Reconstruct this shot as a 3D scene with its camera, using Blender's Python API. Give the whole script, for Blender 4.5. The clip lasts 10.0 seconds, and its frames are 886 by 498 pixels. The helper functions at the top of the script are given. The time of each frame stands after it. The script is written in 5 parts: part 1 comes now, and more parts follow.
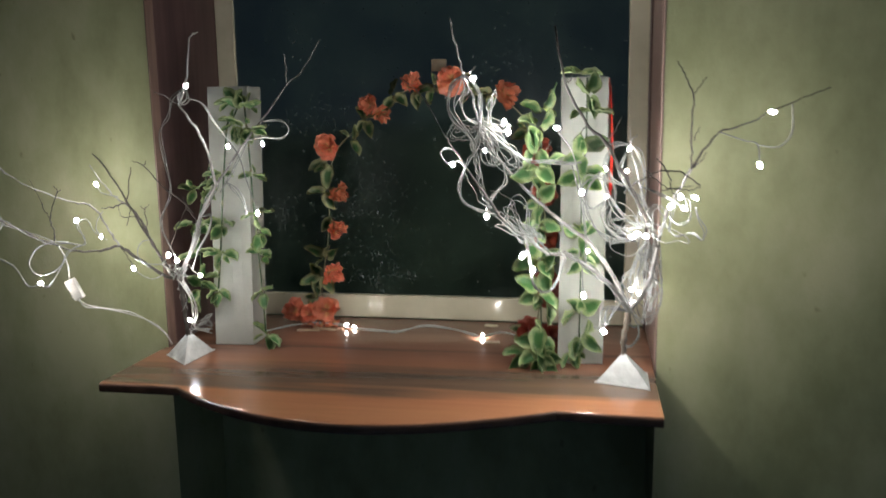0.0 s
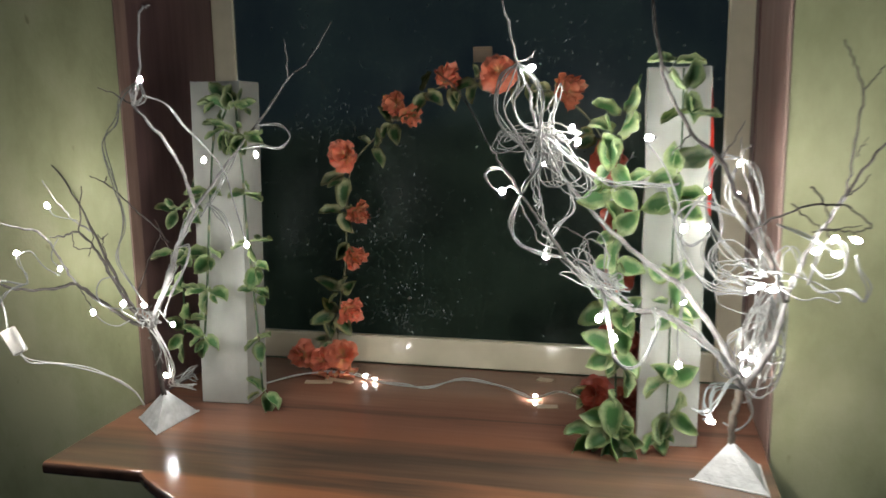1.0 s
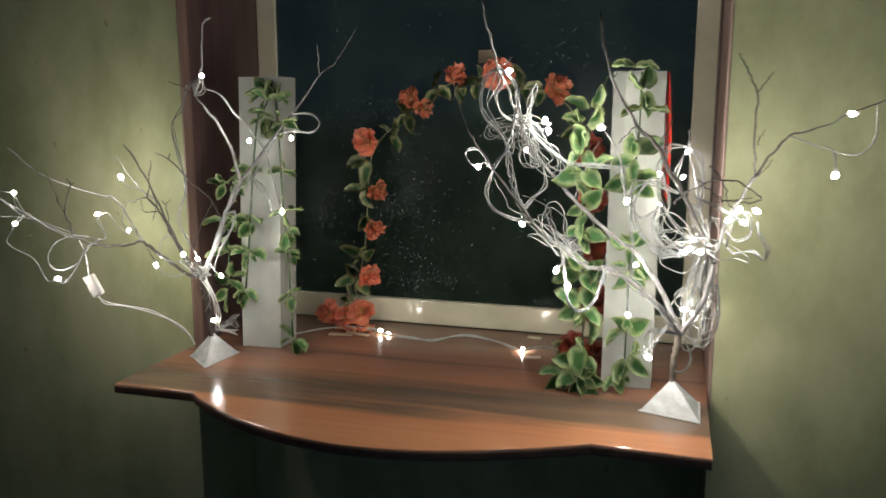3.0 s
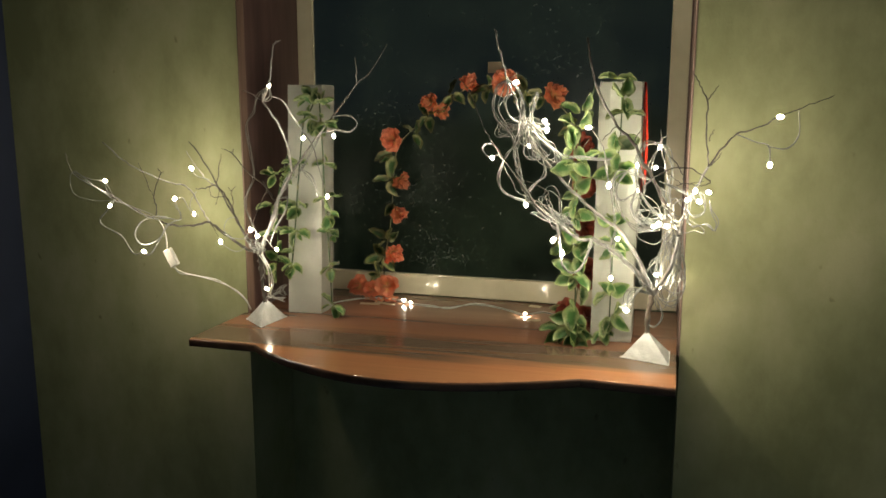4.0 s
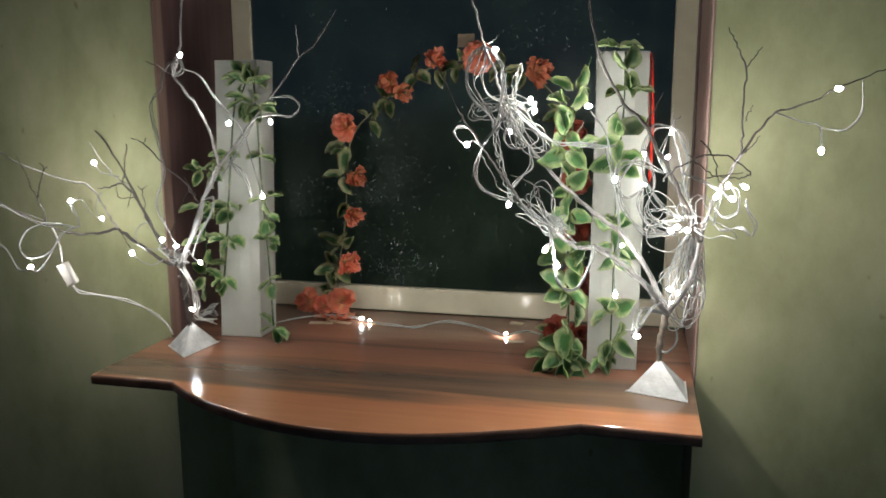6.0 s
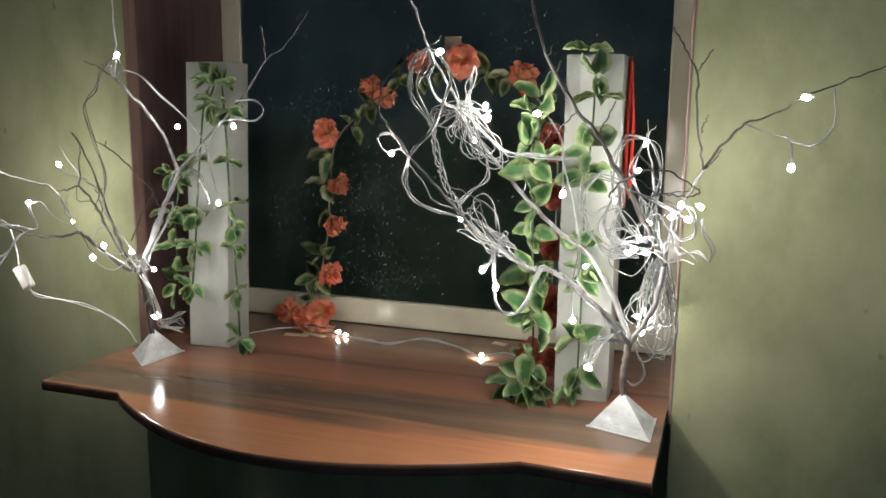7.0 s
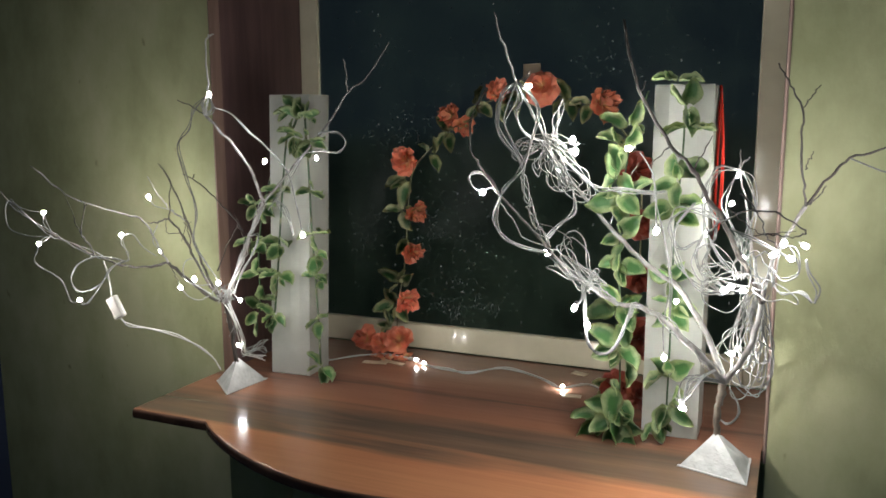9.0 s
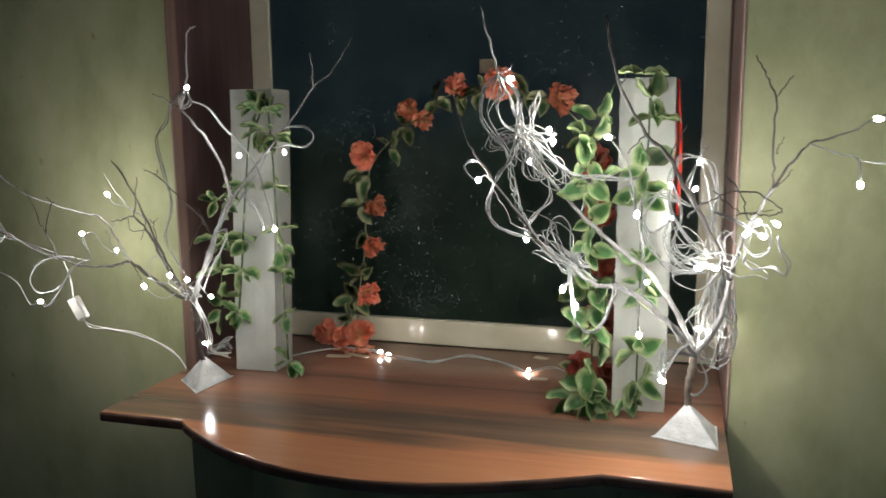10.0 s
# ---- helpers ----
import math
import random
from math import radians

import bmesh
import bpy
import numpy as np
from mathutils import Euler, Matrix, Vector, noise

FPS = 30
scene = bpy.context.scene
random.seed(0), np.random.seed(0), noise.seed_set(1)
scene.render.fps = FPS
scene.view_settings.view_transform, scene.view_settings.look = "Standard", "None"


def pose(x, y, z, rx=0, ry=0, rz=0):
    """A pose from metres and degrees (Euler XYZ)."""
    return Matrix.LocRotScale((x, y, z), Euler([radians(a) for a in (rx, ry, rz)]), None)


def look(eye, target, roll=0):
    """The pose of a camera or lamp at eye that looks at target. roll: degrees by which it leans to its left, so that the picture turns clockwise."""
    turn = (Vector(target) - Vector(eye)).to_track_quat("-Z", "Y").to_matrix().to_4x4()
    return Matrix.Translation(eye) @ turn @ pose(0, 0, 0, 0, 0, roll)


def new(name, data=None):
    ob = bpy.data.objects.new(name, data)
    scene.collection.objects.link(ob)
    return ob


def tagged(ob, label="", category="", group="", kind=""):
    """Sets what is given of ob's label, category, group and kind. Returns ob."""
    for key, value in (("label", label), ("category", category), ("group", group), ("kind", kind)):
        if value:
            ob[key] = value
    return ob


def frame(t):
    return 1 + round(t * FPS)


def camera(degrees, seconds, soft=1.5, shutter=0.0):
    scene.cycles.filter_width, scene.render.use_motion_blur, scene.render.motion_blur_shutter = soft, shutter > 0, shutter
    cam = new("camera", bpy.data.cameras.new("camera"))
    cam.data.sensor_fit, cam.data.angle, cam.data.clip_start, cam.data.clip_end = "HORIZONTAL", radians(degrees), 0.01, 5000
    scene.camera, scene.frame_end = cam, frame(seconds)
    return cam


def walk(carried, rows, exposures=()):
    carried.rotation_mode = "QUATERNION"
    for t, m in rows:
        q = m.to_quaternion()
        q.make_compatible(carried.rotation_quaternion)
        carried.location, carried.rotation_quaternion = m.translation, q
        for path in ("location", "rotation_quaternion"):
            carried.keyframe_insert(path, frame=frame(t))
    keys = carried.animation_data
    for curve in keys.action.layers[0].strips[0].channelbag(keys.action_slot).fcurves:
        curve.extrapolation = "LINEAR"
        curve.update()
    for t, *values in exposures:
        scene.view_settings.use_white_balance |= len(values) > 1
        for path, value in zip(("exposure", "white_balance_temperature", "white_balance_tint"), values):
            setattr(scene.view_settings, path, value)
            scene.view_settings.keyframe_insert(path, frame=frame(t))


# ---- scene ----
cam = camera(58.4, 10.0, soft=1.6, shutter=0.4)
PATH = [
    (0, (-0.018, 0.047, 1.387), (-0.388, 1.985, 1.06), -0.9),
    (0.5, (-0.047, 0.21, 1.395), (-0.466, 2.145, 1.112), 0.5),
    (1, (-0.081, 0.36, 1.395), (-0.551, 2.276, 1.063), -0.9),
    (1.5, (-0.115, 0.496, 1.394), (-0.675, 2.374, 0.995), -1.9),
    (2, (-0.124, 0.498, 1.407), (-0.769, 2.365, 1.095), -1.1),
    (2.5, (-0.063, 0.331, 1.389), (-0.643, 2.204, 1.0), -1.0),
    (2.7, (-0.028, 0.263, 1.394), (-0.576, 2.15, 1.021), 0.0),
    (3.8, (0.107, -0.066, 1.379), (-0.482, 1.818, 1.06), -0.3),
    (4, (0.067, -0.101, 1.395), (-0.487, 1.791, 1.053), 0.1),
    (4.5, (0.044, -0.131, 1.371), (-0.427, 1.783, 1.031), -0.1),
    (5, (0.008, -0.037, 1.361), (-0.447, 1.877, 0.997), -1.0),
    (5.5, (-0.005, 0.08, 1.365), (-0.485, 1.99, 1.02), -0.0),
    (6, (-0.003, 0.166, 1.369), (-0.479, 2.077, 1.017), -0.2),
    (6.2, (0.006, 0.213, 1.367), (-0.466, 2.127, 1.031), 0.3),
    (7.3, (0.182, 0.29, 1.369), (-0.524, 2.13, 1.028), 1.0),
    (7.5, (0.199, 0.292, 1.371), (-0.501, 2.133, 1.022), 1.9),
    (8, (0.209, 0.294, 1.374), (-0.601, 2.088, 1.019), 0.1),
    (8.5, (0.168, 0.288, 1.388), (-0.698, 2.058, 1.047), 0.9),
    (9, (0.1, 0.285, 1.396), (-0.695, 2.094, 1.089), -0.2),
    (9.5, (0.04, 0.261, 1.397), (-0.651, 2.114, 1.093), -0.4),
    (10, (0.016, 0.223, 1.386), (-0.556, 2.115, 1.078), -0.6),
]
EXPOSURES = [(0, 0.79, 6300, 9), (1.0, 0.79, 6300, 9), (1.6, 0.91, 6250, 9), (2.1, 0.99, 6200, 9), (2.7, 0.85, 6300, 9), (3.8, 0.76, 7900, 4), (4.2, 0.79, 8500, 3), (4.5, 0.81, 6900, 6), (5.0, 0.81, 6500, 8), (5.6, 0.79, 6350, 9), (10, 0.77, 6300, 9)]
walk(cam, [(t, look(eye, target, roll)) for t, eye, target, roll in PATH], EXPOSURES)

# ---------------------------------------------------------------- world
world = bpy.data.worlds.new("night_sky")
world.use_nodes = True
scene.world = world
world.node_tree.nodes["Background"].inputs["Color"].default_value = (0.112, 0.178, 0.255, 1)
world.node_tree.nodes["Background"].inputs["Strength"].default_value = 0.024

BULB_POWER = 560.0
SILL = 0.97


# ---------------------------------------------------------------- materials
def nodes_of(name):
    m = bpy.data.materials.new(name)
    m.use_nodes = True
    nt = m.node_tree
    return m, nt, nt.nodes["Principled BSDF"]


def add(nt, kind, **inputs):
    n = nt.nodes.new(kind)
    for k, v in inputs.items():
        n.inputs[k.replace("_", " ")].default_value = v
    return n


def coords(nt, scale=(1, 1, 1)):
    tc = nt.nodes.new("ShaderNodeTexCoord")
    mp = add(nt, "ShaderNodeMapping", Scale=scale)
    nt.links.new(tc.outputs["Object"], mp.inputs["Vector"])
    return mp.outputs["Vector"]


def ramp(nt, fac, stops):
    r = nt.nodes.new("ShaderNodeValToRGB")
    while len(r.color_ramp.elements) < len(stops):
        r.color_ramp.elements.new(0.5)
    for e, (p, c) in zip(r.color_ramp.elements, stops):
        e.position, e.color = p, (*c, 1)
    nt.links.new(fac, r.inputs["Fac"])
    return r.outputs["Color"]


def noise_of(nt, vec, scale, detail=4.0, rough=0.55):
    n = add(nt, "ShaderNodeTexNoise", Scale=scale, Detail=detail, Roughness=rough)
    nt.links.new(vec, n.inputs["Vector"])
    return n.outputs["Fac"]


def mix(nt, fac, a, b, mode="MIX"):
    n = nt.nodes.new("ShaderNodeMix")
    n.data_type, n.blend_type = "RGBA", mode
    for sock, v in ((n.inputs[0], fac), (n.inputs[6], a), (n.inputs[7], b)):
        if hasattr(v, "is_output"):
            nt.links.new(v, sock)
        elif isinstance(v, (int, float)):
            sock.default_value = v
        else:
            sock.default_value = (*v, 1)
    return n.outputs[2]


def bump(nt, bsdf, height, strength, distance):
    b = add(nt, "ShaderNodeBump", Strength=strength, Distance=distance)
    nt.links.new(height, b.inputs["Height"])
    nt.links.new(b.outputs["Normal"], bsdf.inputs["Normal"])


def plain(name, c1, c2, scale=30.0, rough=0.5, bump_scale=200.0, bump_strength=0.15, bump_depth=0.001, metal=0.0, fine=(1, 1, 1)):
    m, nt, b = nodes_of(name)
    v = coords(nt, fine)
    n1 = noise_of(nt, v, scale)
    nt.links.new(ramp(nt, n1, [(0.3, c1), (0.7, c2)]), b.inputs["Base Color"])
    b.inputs["Roughness"].default_value, b.inputs["Metallic"].default_value = rough, metal
    bump(nt, b, noise_of(nt, v, bump_scale, 3), bump_strength, bump_depth)
    return m


def wall_paint():
    m, nt, b = nodes_of("olive_wall_paint")
    v = coords(nt, (1, 1, 0.6))
    big = noise_of(nt, v, 4.2, 6, 0.62)
    base = ramp(nt, big, [(0.36, (0.25, 0.26, 0.13)), (0.49, (0.345, 0.35, 0.19)), (0.62, (0.43, 0.42, 0.25))])
    spots = noise_of(nt, v, 46, 2, 0.5)
    dirt = ramp(nt, spots, [(0.70, (0, 0, 0)), (0.78, (1, 1, 1))])
    nt.links.new(mix(nt, dirt, base, (0.24, 0.235, 0.12)), b.inputs["Base Color"])
    b.inputs["Roughness"].default_value = 0.62
    h = mix(nt, 0.5, noise_of(nt, v, 14, 5), noise_of(nt, v, 240, 3))
    bump(nt, b, h, 0.28, 0.003)
    return m


def sill_wood():
    m, nt, b = nodes_of("varnished_wood")
    tc = nt.nodes.new("ShaderNodeTexCoord")
    sep = nt.nodes.new("ShaderNodeSeparateXYZ")
    nt.links.new(tc.outputs["Object"], sep.inputs["Vector"])
    mp = add(nt, "ShaderNodeMapping", Scale=(0.8, 9, 9))
    nt.links.new(tc.outputs["Object"], mp.inputs["Vector"])
    wob = noise_of(nt, mp.outputs["Vector"], 2.2, 4)
    w = add(nt, "ShaderNodeMath")
    w.operation = "MULTIPLY_ADD"
    nt.links.new(wob, w.inputs[0])
    w.inputs[1].default_value = 0.15
    nt.links.new(sep.outputs["Y"], w.inputs[2])
    tilt = add(nt, "ShaderNodeMath")
    tilt.operation = "MULTIPLY_ADD"
    nt.links.new(sep.outputs["X"], tilt.inputs[0])
    tilt.inputs[1].default_value = -0.06
    nt.links.new(w.outputs[0], tilt.inputs[2])
    mr = add(nt, "ShaderNodeMapRange")
    mr.inputs["From Min"].default_value, mr.inputs["From Max"].default_value = 1.075, 1.775
    nt.links.new(tilt.outputs[0], mr.inputs["Value"])
    bands = ramp(nt, mr.outputs["Result"], [(0.0, (0.26, 0.115, 0.065)), (0.13, (0.40, 0.175, 0.085)), (0.26, (0.36, 0.152, 0.075)),
                                              (0.315, (0.115, 0.075, 0.05)), (0.35, (0.14, 0.085, 0.055)), (0.40, (0.095, 0.066, 0.046)), (0.48, (0.25, 0.112, 0.064)),
                                              (0.575, (0.24, 0.112, 0.072)), (0.60, (0.15, 0.082, 0.056)), (0.63, (0.24, 0.115, 0.074)), (0.68, (0.30, 0.15, 0.095)), (0.9, (0.20, 0.10, 0.068))])
    mp2 = add(nt, "ShaderNodeMapping", Scale=(2.0, 60, 60))
    nt.links.new(tc.outputs["Object"], mp2.inputs["Vector"])
    grain = noise_of(nt, mp2.outputs["Vector"], 3.0, 6, 0.65)
    g = ramp(nt, grain, [(0.3, (0.55, 0.55, 0.55)), (0.65, (1, 1, 1))])
    nt.links.new(mix(nt, 0.32, bands, g, "MULTIPLY"), b.inputs["Base Color"])
    smear = noise_of(nt, tc.outputs["Object"], 7, 2)
    rr = add(nt, "ShaderNodeMapRange")
    rr.inputs["To Min"].default_value, rr.inputs["To Max"].default_value = 0.12, 0.2
    nt.links.new(smear, rr.inputs["Value"])
    nt.links.new(rr.outputs["Result"], b.inputs["Roughness"])
    b.inputs["Specular IOR Level"].default_value = 0.36
    bump(nt, b, grain, 0.04, 0.0006)
    return m


def leaf_material(name, mid, rim, start=0.45, end=0.8):
    m, nt, b = nodes_of(name)
    uv = nt.nodes.new("ShaderNodeUVMap")
    sep = nt.nodes.new("ShaderNodeSeparateXYZ")
    nt.links.new(uv.outputs["UV"], sep.inputs["Vector"])
    v = coords(nt)
    n = noise_of(nt, v, 130, 3)
    a = add(nt, "ShaderNodeMath")
    a.operation = "MULTIPLY_ADD"
    nt.links.new(n, a.inputs[0])
    a.inputs[1].default_value = 0.5
    nt.links.new(sep.outputs["X"], a.inputs[2])
    s = add(nt, "ShaderNodeMath")
    s.operation = "SUBTRACT"
    nt.links.new(a.outputs[0], s.inputs[0])
    s.inputs[1].default_value = 0.25
    info = nt.nodes.new("ShaderNodeObjectInfo")
    c = ramp(nt, s.outputs[0], [(start, mid), (end, rim)])
    shade = ramp(nt, info.outputs["Random"], [(0, (0.72, 0.78, 0.7)), (1, (1, 1, 1))])
    nt.links.new(mix(nt, 1.0, c, shade, "MULTIPLY"), b.inputs["Base Color"])
    b.inputs["Roughness"].default_value = 0.45
    b.inputs["Subsurface Weight"].default_value = 0.15
    b.inputs["Subsurface Radius"].default_value = (0.004, 0.004, 0.002)
    bump(nt, b, noise_of(nt, v, 300, 2), 0.2, 0.001)
    return m


def bulb_material(name, share):
    m, nt, b = nodes_of(name)
    b.inputs["Base Color"].default_value = (0.9, 0.92, 1, 1)
    b.inputs["Emission Color"].default_value = (1.0, 0.97, 0.92, 1)
    b.inputs["Emission Strength"].default_value = BULB_POWER * share
    return m


def glass_material():
    m, nt, b = nodes_of("window_glass")
    b.inputs["Base Color"].default_value = (0.9, 0.95, 0.95, 1)
    b.inputs["Transmission Weight"].default_value = 1.0
    b.inputs["Roughness"].default_value = 0.3
    b.inputs["IOR"].default_value = 1.1
    film = add(nt, "ShaderNodeBsdfDiffuse", Color=(0.33, 0.50, 0.34, 1))
    both = nt.nodes.new("ShaderNodeMixShader")
    v = coords(nt)
    dirt = mix(nt, 0.5, noise_of(nt, v, 9, 4), noise_of(nt, v, 160, 3, 0.7))
    amount = add(nt, "ShaderNodeMapRange")
    amount.inputs["From Min"].default_value, amount.inputs["From Max"].default_value = 0.38, 0.68
    amount.inputs["To Min"].default_value, amount.inputs["To Max"].default_value = 0.006, 0.045
    nt.links.new(dirt, amount.inputs["Value"])
    nt.links.new(amount.outputs["Result"], both.inputs[0])
    nt.links.new(b.outputs[0], both.inputs[1])
    nt.links.new(film.outputs[0], both.inputs[2])
    nt.links.new(both.outputs[0], nt.nodes["Material Output"].inputs["Surface"])
    return m


WALL = wall_paint()
# Pale blue for the unseen walls, chosen to bounce cool light into shadows.
BOUNCE_WALL = plain("pale_blue_bounce_wall", (0.40, 0.55, 0.72), (0.46, 0.61, 0.78), 3, 0.7)
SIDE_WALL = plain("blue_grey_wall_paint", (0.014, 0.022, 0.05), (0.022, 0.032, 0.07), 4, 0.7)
# Unseen ceiling, near white to add bounce.
CEIL = plain("ceiling_paint", (0.78, 0.78, 0.74), (0.84, 0.84, 0.8), 3, 0.8)
# Unseen floor, tinted blue so its bounce cools the shade under the sill.
FLOOR = plain("blue_bounce_floor", (0.16, 0.28, 0.42), (0.22, 0.35, 0.48), 5, 0.4)
SILL_WOOD = sill_wood()
CREAM = plain("cream_window_paint", (0.62, 0.57, 0.41), (0.72, 0.66, 0.49), 18, 0.13, 60, 0.06)
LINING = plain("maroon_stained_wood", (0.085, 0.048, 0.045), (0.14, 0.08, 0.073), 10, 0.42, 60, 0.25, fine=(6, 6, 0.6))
# East lining: a paler, pinker tone than the west lining.
EAST_LINING = plain("pale_pinkish_wood", (0.24, 0.15, 0.125), (0.36, 0.25, 0.21), 10, 0.45, 60, 0.3, fine=(6, 6, 0.6))
EDGE_WOOD = plain("worn_edge_wood", (0.15, 0.09, 0.07), (0.26, 0.17, 0.13), 10, 0.4, 60, 0.3, fine=(6, 6, 0.6))
CARD = plain("white_card", (0.64, 0.64, 0.58), (0.77, 0.77, 0.70), 16, 0.55, 32, 0.35, 0.004)
CARD_RED = plain("red_card", (0.62, 0.035, 0.02), (0.75, 0.06, 0.03), 30, 0.5)
FOIL = plain("wrinkled_silver_paper", (0.42, 0.43, 0.41), (0.58, 0.58, 0.56), 60, 0.42, 70, 0.6, 0.004)
# Bark tones carry light: whitest copy beside bulbs, dark copy for silhouetted tips.
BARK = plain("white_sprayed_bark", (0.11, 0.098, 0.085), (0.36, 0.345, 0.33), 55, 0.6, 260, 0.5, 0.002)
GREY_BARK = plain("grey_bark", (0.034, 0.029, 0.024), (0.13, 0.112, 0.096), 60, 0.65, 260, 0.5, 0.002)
LIT_BARK = plain("lit_white_sprayed_bark", (0.34, 0.33, 0.31), (0.66, 0.65, 0.62), 55, 0.55, 260, 0.5, 0.002)
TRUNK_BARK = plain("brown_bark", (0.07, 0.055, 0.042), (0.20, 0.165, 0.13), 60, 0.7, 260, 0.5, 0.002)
DARK_BARK = plain("dark_twig_bark", (0.022, 0.019, 0.016), (0.10, 0.082, 0.07), 60, 0.7, 260, 0.5, 0.002)
# One clear wire in lit and shaded copies: the brightness is in the colour.
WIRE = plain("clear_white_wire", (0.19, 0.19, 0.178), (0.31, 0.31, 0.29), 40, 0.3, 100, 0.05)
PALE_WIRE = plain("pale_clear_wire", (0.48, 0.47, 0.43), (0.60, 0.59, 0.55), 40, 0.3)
SHADED_WIRE = plain("shaded_clear_wire", (0.09, 0.09, 0.08), (0.16, 0.16, 0.145), 40, 0.35)
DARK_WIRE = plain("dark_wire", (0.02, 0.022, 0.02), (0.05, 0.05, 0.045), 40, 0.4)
PLUG = plain("ivory_plastic", (0.42, 0.40, 0.35), (0.50, 0.47, 0.42), 40, 0.35)
STEM = plain("green_plastic_stem", (0.03, 0.06, 0.025), (0.07, 0.12, 0.05), 60, 0.5)
PALE_STEM = plain("pale_plastic_stem", (0.16, 0.17, 0.09), (0.30, 0.28, 0.16), 60, 0.5)
THREAD = plain("red_thread", (0.7, 0.03, 0.015), (0.85, 0.07, 0.03), 90, 0.6)
TAPE = plain("beige_tape", (0.45, 0.34, 0.22), (0.55, 0.43, 0.29), 40, 0.5)
DUST = plain("pale_water_marks", (0.08, 0.10, 0.10), (0.26, 0.29, 0.29), 40, 0.5)
IVY = leaf_material("variegated_leaf", (0.07, 0.19, 0.05), (0.55, 0.62, 0.32), 0.42, 0.92)
FLOWER_LEAF = leaf_material("yellow_edged_leaf", (0.05, 0.14, 0.04), (0.62, 0.60, 0.34), 0.38, 0.78)
PETAL = leaf_material("coral_petal", (0.92, 0.60, 0.30), (0.90, 0.29, 0.175), 0.2, 0.75)
RED_PETAL = leaf_material("deep_red_petal", (0.24, 0.05, 0.03), (0.30, 0.06, 0.035), 0.1, 0.6)
GROUND = plain("dark_lawn", (0.10, 0.15, 0.07), (0.16, 0.2, 0.1), 0.8, 0.9)
LED, SOFT_LED, DIM_LED, FAINT_LED = bulb_material("lit_led", 1.05), bulb_material("lit_led_soft", 0.72), bulb_material("lit_led_dim", 0.28), bulb_material("lit_led_faint", 0.10)
GLASS = glass_material()


# ---------------------------------------------------------------- mesh tools
def mesh_of(name, bm, material, smooth=False):
    me = bpy.data.meshes.new(name)
    bmesh.ops.recalc_face_normals(bm, faces=bm.faces)
    bm.to_mesh(me)
    bm.free()
    me.materials.append(material)
    if smooth:
        for p in me.polygons:
            p.use_smooth = True
    return me


def thing(name, label, category, group="", at=(0, 0, 0), kind=""):
    ob = new(name)
    ob.location = at
    return tagged(ob, label, category, group, kind)


def part(name, bm, material, parent, label="", smooth=False):
    ob = new(name, mesh_of(name, bm, material, smooth))
    ob.parent = parent
    ob.matrix_parent_inverse = Matrix.Translation(parent.location).inverted() if parent.type == "EMPTY" and parent.parent is None else Matrix()
    if label:
        tagged(ob, label)
    return ob


def structure(name, bm, material, label, category, smooth=False):
    return tagged(new(name, mesh_of(name, bm, material, smooth)), label, category, kind="structure")


def box(bm, x0, y0, z0, x1, y1, z1, bevel=0.0):
    g = bmesh.ops.create_cube(bm, size=1.0, matrix=Matrix.LocRotScale(((x0 + x1) / 2, (y0 + y1) / 2, (z0 + z1) / 2), None, (x1 - x0, y1 - y0, z1 - z0)))
    if bevel:
        es = list({e for v in g["verts"] for e in v.link_edges})
        bmesh.ops.bevel(bm, geom=es, offset=bevel, segments=2, affect="EDGES", profile=0.5)
    return bm


def boxes(*rows, bevel=0.0):
    bm = bmesh.new()
    for r in rows:
        box(bm, *r, bevel=bevel)
    return bm


def smooth_line(pts, per=5):
    pts = [Vector(p) for p in pts]
    if len(pts) < 3:
        return [pts[0].lerp(pts[-1], i / per) for i in range(per + 1)]
    ext = [pts[0] * 2 - pts[1]] + pts + [pts[-1] * 2 - pts[-2]]
    out = []
    for i in range(1, len(ext) - 2):
        a, b, c, d = ext[i - 1:i + 3]
        for k in range(per):
            t = k / per
            out.append(0.5 * ((2 * b) + (c - a) * t + (2 * a - 5 * b + 4 * c - d) * t * t + (3 * b - a - 3 * c + d) * t ** 3))
    out.append(pts[-1])
    return out


def tube(bm, pts, r0, r1=None, sides=6, per=5, rough=0.0, rng=None):
    """A tapered round sweep along a smooth line through pts."""
    r1 = r0 if r1 is None else r1
    line = smooth_line(pts, per)
    if rough and rng:
        line = [p + Vector((rng.uniform(-1, 1), rng.uniform(-1, 1), rng.uniform(-1, 1))) * rough if 0 < i < len(line) - 1 else p for i, p in enumerate(line)]
    up = Vector((0.31, 0.52, 0.79))
    rings = []
    for i, p in enumerate(line):
        d = (line[min(i + 1, len(line) - 1)] - line[max(i - 1, 0)])
        d = d.normalized() if d.length > 1e-9 else Vector((0, 0, 1))
        u = up - d * up.dot(d)
        u = u.normalized() if u.length > 1e-4 else d.orthogonal().normalized()
        up = u
        w = d.cross(u)
        r = r0 + (r1 - r0) * i / (len(line) - 1)
        if rough and rng:
            r *= rng.uniform(0.85, 1.18)
        rings.append([bm.verts.new(p + (u * math.cos(a) + w * math.sin(a)) * r) for a in [2 * math.pi * k / sides for k in range(sides)]])
    for ra, rb in zip(rings, rings[1:]):
        for k in range(sides):
            bm.faces.new((ra[k], ra[(k + 1) % sides], rb[(k + 1) % sides], rb[k]))
    bm.faces.new(rings[0][::-1])
    bm.faces.new(rings[-1])


def tubes(lines, r0, r1=None, sides=6, per=5, rough=0.0, rng=None):
    bm = bmesh.new()
    for pts in lines:
        tube(bm, pts, r0, r1, sides, per, rough, rng)
    return bm


